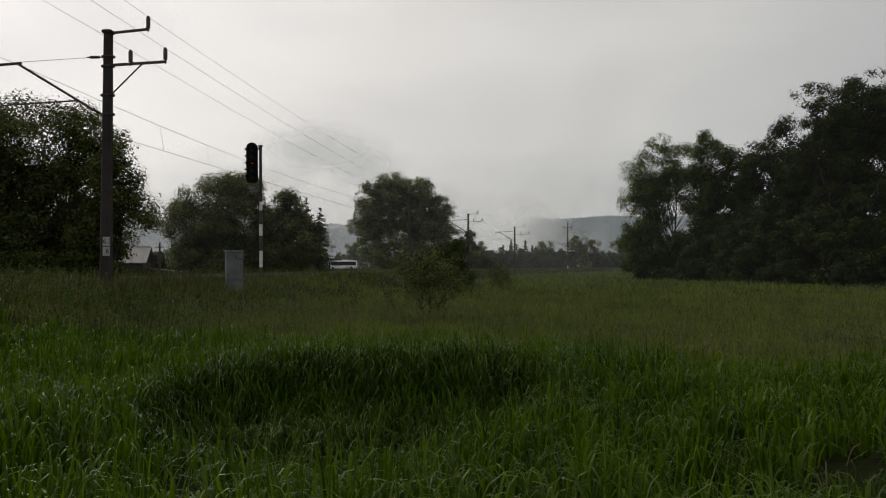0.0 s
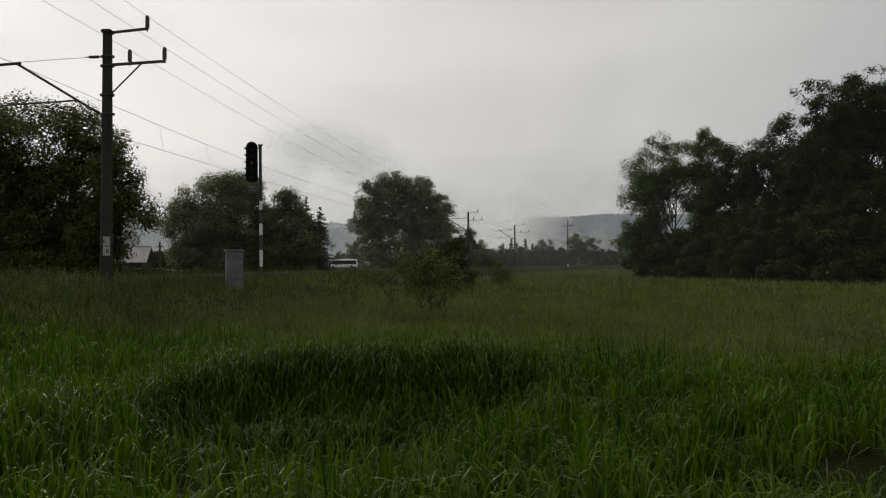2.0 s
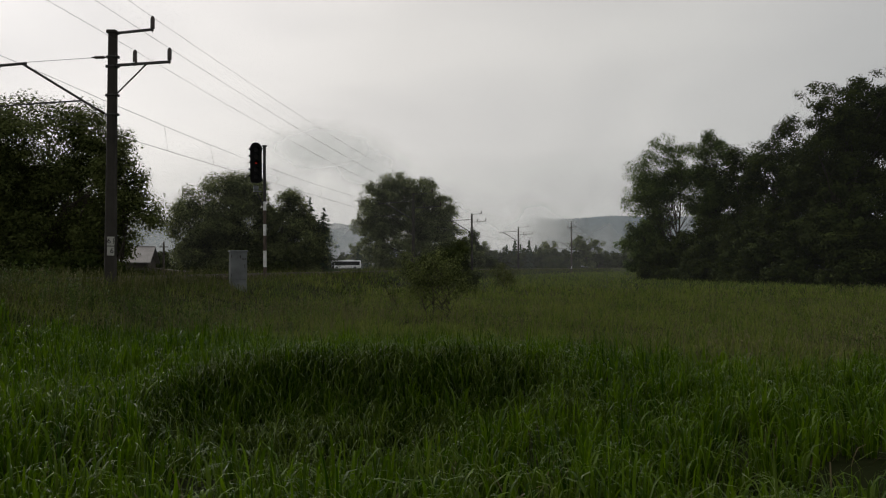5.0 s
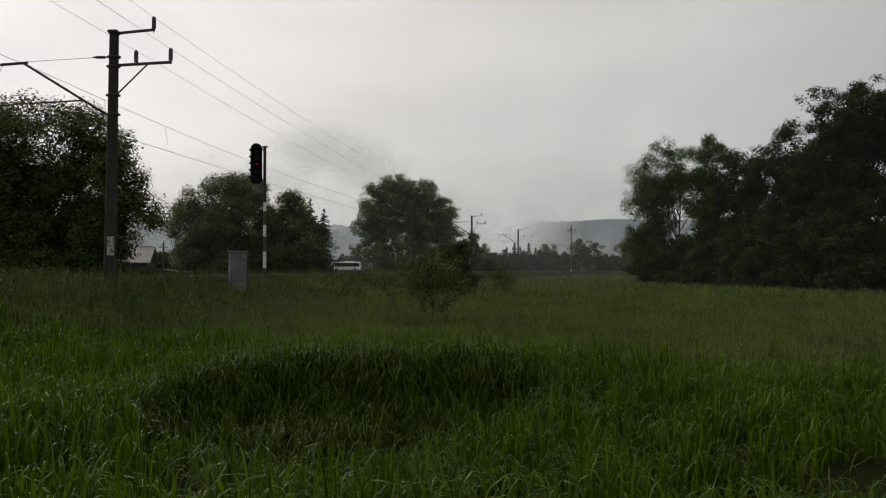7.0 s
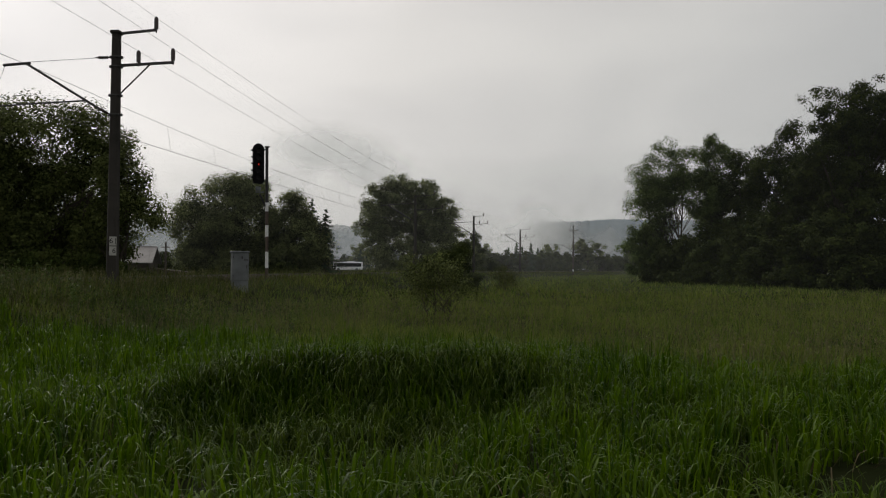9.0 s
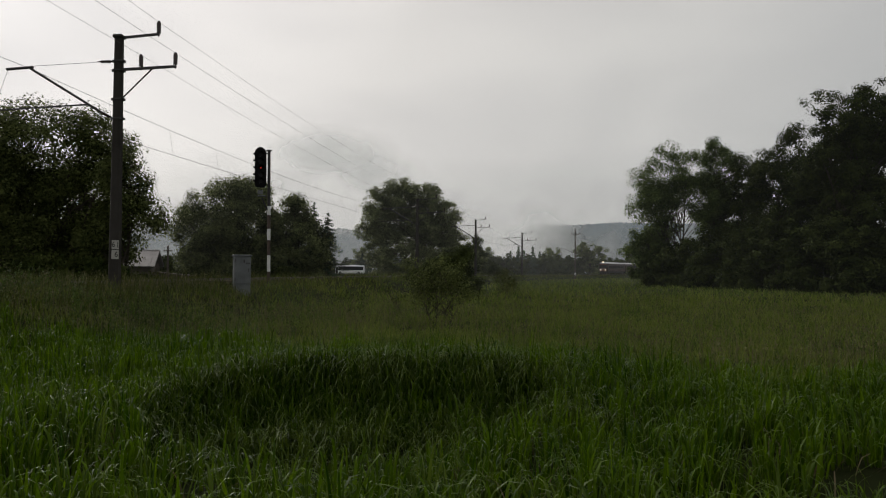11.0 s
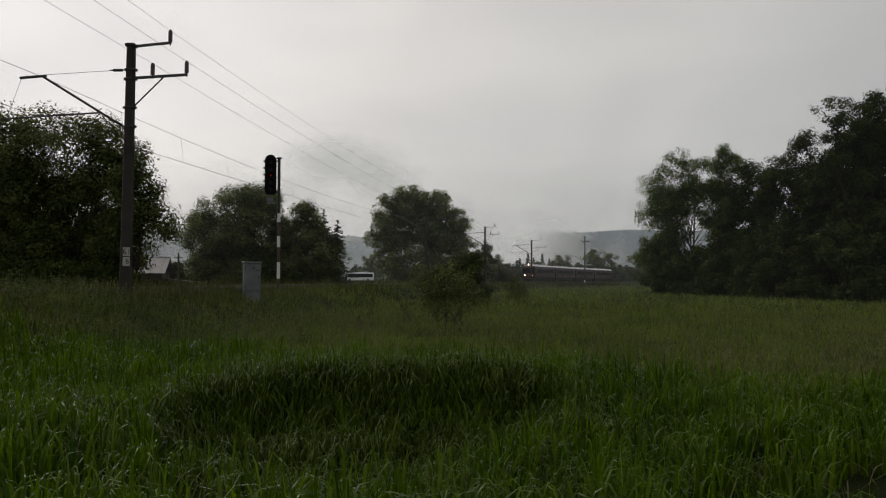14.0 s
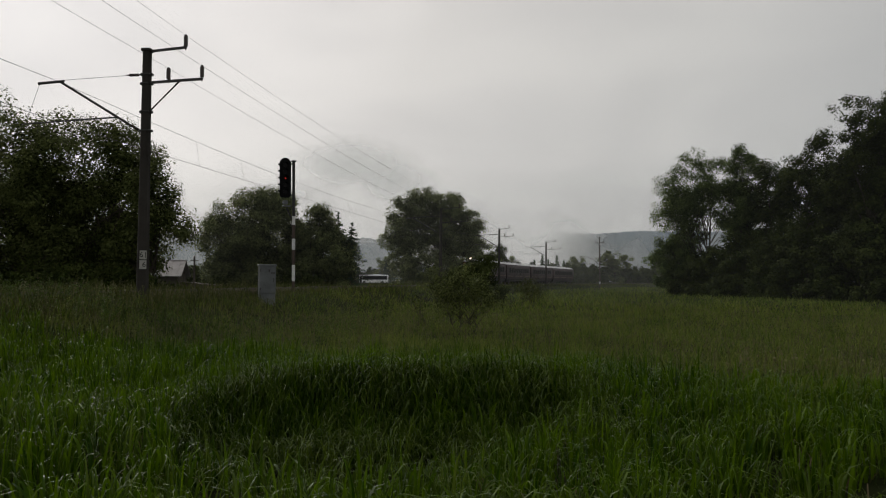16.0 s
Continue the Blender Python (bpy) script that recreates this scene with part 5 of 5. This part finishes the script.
def far_pole():
    x, y = 29.6, 175
    t = thing("power_pole", pose(x, y, g(x, y) - 0.3, 0, 0, -10), "dark wooden power pole with short crossarms and a street lamp", "pole")
    H = 12.2
    part("shaft", tubed([(0, 0, 0), (0, 0, H)], [0.2, 0.13], 8), "plank", t)
    part("crossarm", boxed((0, -0.1, H - 1.1), (1.9, 0.12, 0.14)), "plank", t)
    for xx in (-0.9, 0.9):
        part("insulator", tubed([(xx, -0.1, H - 1.05), (xx, -0.1, H - 0.7)], [0.07, 0.09], 8), "ceramic", t)
    part("insulator", tubed([(0, 0, H), (0, 0, H + 0.35)], [0.07, 0.1], 8), "ceramic", t)
    part("lamp_arm", tubed([(-0.1, 0, 5.9), (-1.3, 0, 7.1), (-2.7, 0, 7.7)], [0.07, 0.06, 0.055], 6), "steel", t)
    part("lamp_head", boxed((-3.0, 0, 7.75), (0.8, 0.3, 0.16), pose(0, 0, 0, 0, 8, 0), 0.05), "grey", t)
    part("plate", boxed((0, -0.22, 1.7), (0.3, 0.02, 0.55)), "white", t)


def wheel(parent, x, y, z, r, w):
    wh = part("wheel", tubed([(x, y - w / 2, z), (x, y + w / 2, z)], r, 18), "tyre", parent)
    part("rim", tubed([(x, y - w / 2 - 0.01, z), (x, y + w / 2 + 0.01, z)], r * 0.58, 14), "grey", wh)


def hull(profile, x0, x1, shrink0=1.0, shrink1=1.0):
    """A long body of one cross-section (y, z), whose ends may be drawn in."""
    bm = bmesh.new()
    cz = sum(p[1] for p in profile) / len(profile)
    rings = []
    for x, s in ((x0, shrink0), (x0 + 0.35, 1), (x1 - 0.35, 1), (x1, shrink1)):
        rings.append([bm.verts.new((x, yy * s, cz + (zz - cz) * (0.5 + 0.5 * s))) for yy, zz in profile])
    n = len(profile)
    for a, b in zip(rings, rings[1:]):
        for k in range(n):
            bm.faces.new((a[k], b[k], b[(k + 1) % n], a[(k + 1) % n]))
    bm.faces.new(rings[0])
    bm.faces.new(rings[-1][::-1])
    bmesh.ops.recalc_face_normals(bm, faces=bm.faces[:])
    return bm


def bus():
    x, y = -30.6, 225
    t = thing("bus", pose(x, y, 0.62, 0, 0, 4), "white coach with dark windows parked on the road", "bus")
    t.scale = (0.84, 0.84, 0.86)
    prof = [(-1.22, 0.35), (1.22, 0.35), (1.26, 1.4), (1.2, 2.9), (1.0, 3.15), (-1.0, 3.15), (-1.2, 2.9), (-1.26, 1.4)]
    part("body", hull(prof, -5.2, 5.2, 0.93, 0.93), "bus_white", t)
    for k in range(6):
        part("window", boxed((-3.35 + k * 1.5, -1.255, 2.1), (1.49, 0.07, 1.3), pose(0, 0, 0, -2.3, 0, 0)), "dirty_glass", t)
    part("windscreen", boxed((-5.16, 0, 2.0), (0.12, 2.1, 1.35), None, 0.03), "dirty_glass", t)
    part("door", boxed((-4.65, -1.27, 1.45), (0.75, 0.05, 2.0)), "dirty_glass", t)
    part("roof_unit", boxed((1.0, 0, 3.22), (2.4, 1.5, 0.22), None, 0.06), "bus_white", t)
    for xx in (-3.4, 3.2):
        wheel(t, xx, -1.12, 0.5, 0.5, 0.28)
        wheel(t, xx, 1.12, 0.5, 0.5, 0.28)
    part("bumper", boxed((-5.25, 0, 0.55), (0.16, 2.3, 0.35), None, 0.04), "steel", t)
    for yy in (-0.85, 0.85):
        part("headlight", boxed((-5.27, yy, 0.95), (0.06, 0.35, 0.2), None, 0.02), "dirty_glass", t)


# ---- the train ----
CAR = 18.3


def carriage(label, front=False, pantographs=False):
    """A coach about its middle: x forwards, z from the rails."""
    t = thing("train_carriage", pose(0, 0, 0), label, "train", "carriages of the train")
    h = CAR / 2 - 0.3
    prof = [(-1.36, 0.95), (1.36, 0.95), (1.43, 1.6), (1.40, 3.05), (1.30, 3.44), (-1.30, 3.44), (-1.40, 3.05), (-1.43, 1.6)]
    part("body", hull(prof, -h, h, 0.99, 0.93 if front else 0.99), "body", t)
    rp = [(-1.28, 3.44), (1.28, 3.44), (0.98, 3.66), (0.4, 3.80), (-0.4, 3.80), (-0.98, 3.66)]
    part("roof", hull(rp, -h, h, 0.99, 0.9 if front else 0.99), "train_roof", t, "pale wet silver roof")
    part("underframe", boxed((0, 0, 0.72), (CAR - 1.5, 2.5, 0.44), None, 0.04), "under", t)
    for s in (-1, 1):
        part("stripe", boxed((0, s * 1.425, 1.42), (CAR - 1.4, 0.03, 0.13)), "stripe", t)
        for k in range(9):
            xx = -6.6 + k * 1.65
            if k in (2, 6):
                d = part("door", boxed((xx, s * 1.42, 1.98), (1.3, 0.05, 1.95), None, 0.02), "body", t)
                for e in (-0.32, 0.32):
                    part("pane", boxed((xx + e, s * 1.43, 2.4), (0.45, 0.05, 0.75)), "dirty_glass", d)
            else:
                w = part("window", boxed((xx, s * 1.408, 2.42), (1.25, 0.05, 0.86), None, 0.01), "steel", t)
                part("pane", boxed((xx, s * 1.42, 2.42), (1.15, 0.05, 0.76)), "dirty_glass", w)
    for xx in (-6.6, 6.6):
        b = part("bogie", boxed((xx, 0, 0.5), (3.2, 2.1, 0.3), None, 0.05), "under", t)
        for dx in (-1.2, 1.2):
            for yy in (-0.76, 0.76):
                part("wheel", tubed([(xx + dx, yy - 0.07, 0.47), (xx + dx, yy + 0.07, 0.47)], 0.47, 18), "rail", b)
    for xx in (-5, -1.5, 2.4, 5.6):
        part("roof_vent", boxed((xx, 0, 3.86), (0.7, 0.6, 0.16), None, 0.04), "train_roof", t)
    if front:
        for yy in (-0.8, 0, 0.8):
            part("windscreen", boxed((h - 0.01, yy, 2.5), (0.08, 0.72, 0.8), pose(0, 0, 0, 0, -4, 0), 0.02), "dirty_glass", t)
        part("front_panel", boxed((h - 0.02, 0, 1.45), (0.07, 2.3, 0.62), None, 0.03), "front_paint", t, "faded red-brown front panel")
        part("front_band", boxed((h + 0.02, 0, 1.82), (0.05, 2.2, 0.1)), "stripe", t)
        part("visor", boxed((h - 0.12, 0, 3.2), (0.3, 2.3, 0.35), pose(0, 0, 0, 0, -14, 0), 0.04), "front_paint", t, "faded red-brown panel over the windscreens")
        for yy in (-0.82, 0.82):
            part("headlamp_housing", tubed([(h - 0.05, yy, 1.48), (h + 0.08, yy, 1.48)], 0.19, 14), "steel", t)
            part("headlamp", tubed([(h + 0.08, yy, 1.48), (h + 0.1, yy, 1.48)], 0.15, 14), "lamp_on", t, "lit warm white headlamp")
        part("headlamp_housing", tubed([(h - 0.5, 0, 3.82), (h + 0.02, 0, 3.82)], 0.21, 14), "steel", t)
        part("headlamp", tubed([(h + 0.02, 0, 3.82), (h + 0.05, 0, 3.82)], 0.14, 14), "lamp_on", t, "lit warm white headlamp")
        for yy in (-0.85, 0.85):
            part("buffer", tubed([(h, yy, 1.05), (h + 0.4, yy, 1.05), (h + 0.42, yy, 1.05)], [0.1, 0.1, 0.22], 12), "under", t)
        part("plough", boxed((h - 0.1, 0, 0.55), (0.3, 2.2, 0.5), pose(0, 0, 0, 0, 12, 0), 0.04), "under", t)
        part("coupler", boxed((h + 0.2, 0, 1.02), (0.5, 0.18, 0.22), None, 0.03), "under", t)
    if pantographs:
        for xx in (-4.2, 4.2):
            p = part("pantograph", boxed((xx, 0, 3.98), (2.0, 1.1, 0.07)), "steel", t)
            zt = 4.45
            for yy in (-0.45, 0.45):
                part("arm", tubed([(xx - 0.8, yy, 4.0), (xx + 0.5, yy * 0.8, (4.0 + zt) / 2 + 0.02), (xx - 0.1, yy * 0.8, zt)], 0.03, 5), "steel", p)
            part("head", boxed((xx - 0.1, 0, zt + 0.02), (0.3, 1.7, 0.05)), "steel", p)
    return t


def build_train():
    lab = "dark maroon electric train carriage with pale roof"
    cars = [carriage("dark maroon electric train driving carriage with three lit lamps", True)]
    cars.append(carriage("dark maroon electric train carriage with folded roof pantographs", False, True))
    m = carriage(lab)
    cars.append(m)
    cars.append(copy_thing(m, pose(0, 0, 0)))
    return cars


def train_front(t):
    """Metres along the line of the train's nose."""
    return 150.5 - 25.8 * (t - 13.5)


def motions():
    for k, car in enumerate(train):
        rows = []
        for i in range(33):
            t = i * 0.5
            s = train_front(t) + CAR * (k + 0.5)
            x0, y0, _ = on_line(s - 6.6)
            x1, y1, _ = on_line(s + 6.6)
            way = math.degrees(math.atan2(y0 - y1, x0 - x1))
            rows.append((t, pose((x0 + x1) / 2, (y0 + y1) / 2, float(rail_z(s)), 0, 0, way)))
        walk(car, rows)


ground()
railway()
distance()
low_clouds()
trees()
near_shrubs()
right_wood()
far_trees()
masts()
overhead()
signal()
cabinet()
old_sleepers()
buildings()
far_pole()
bus()
grass()
weeds()
train = build_train()
motions()
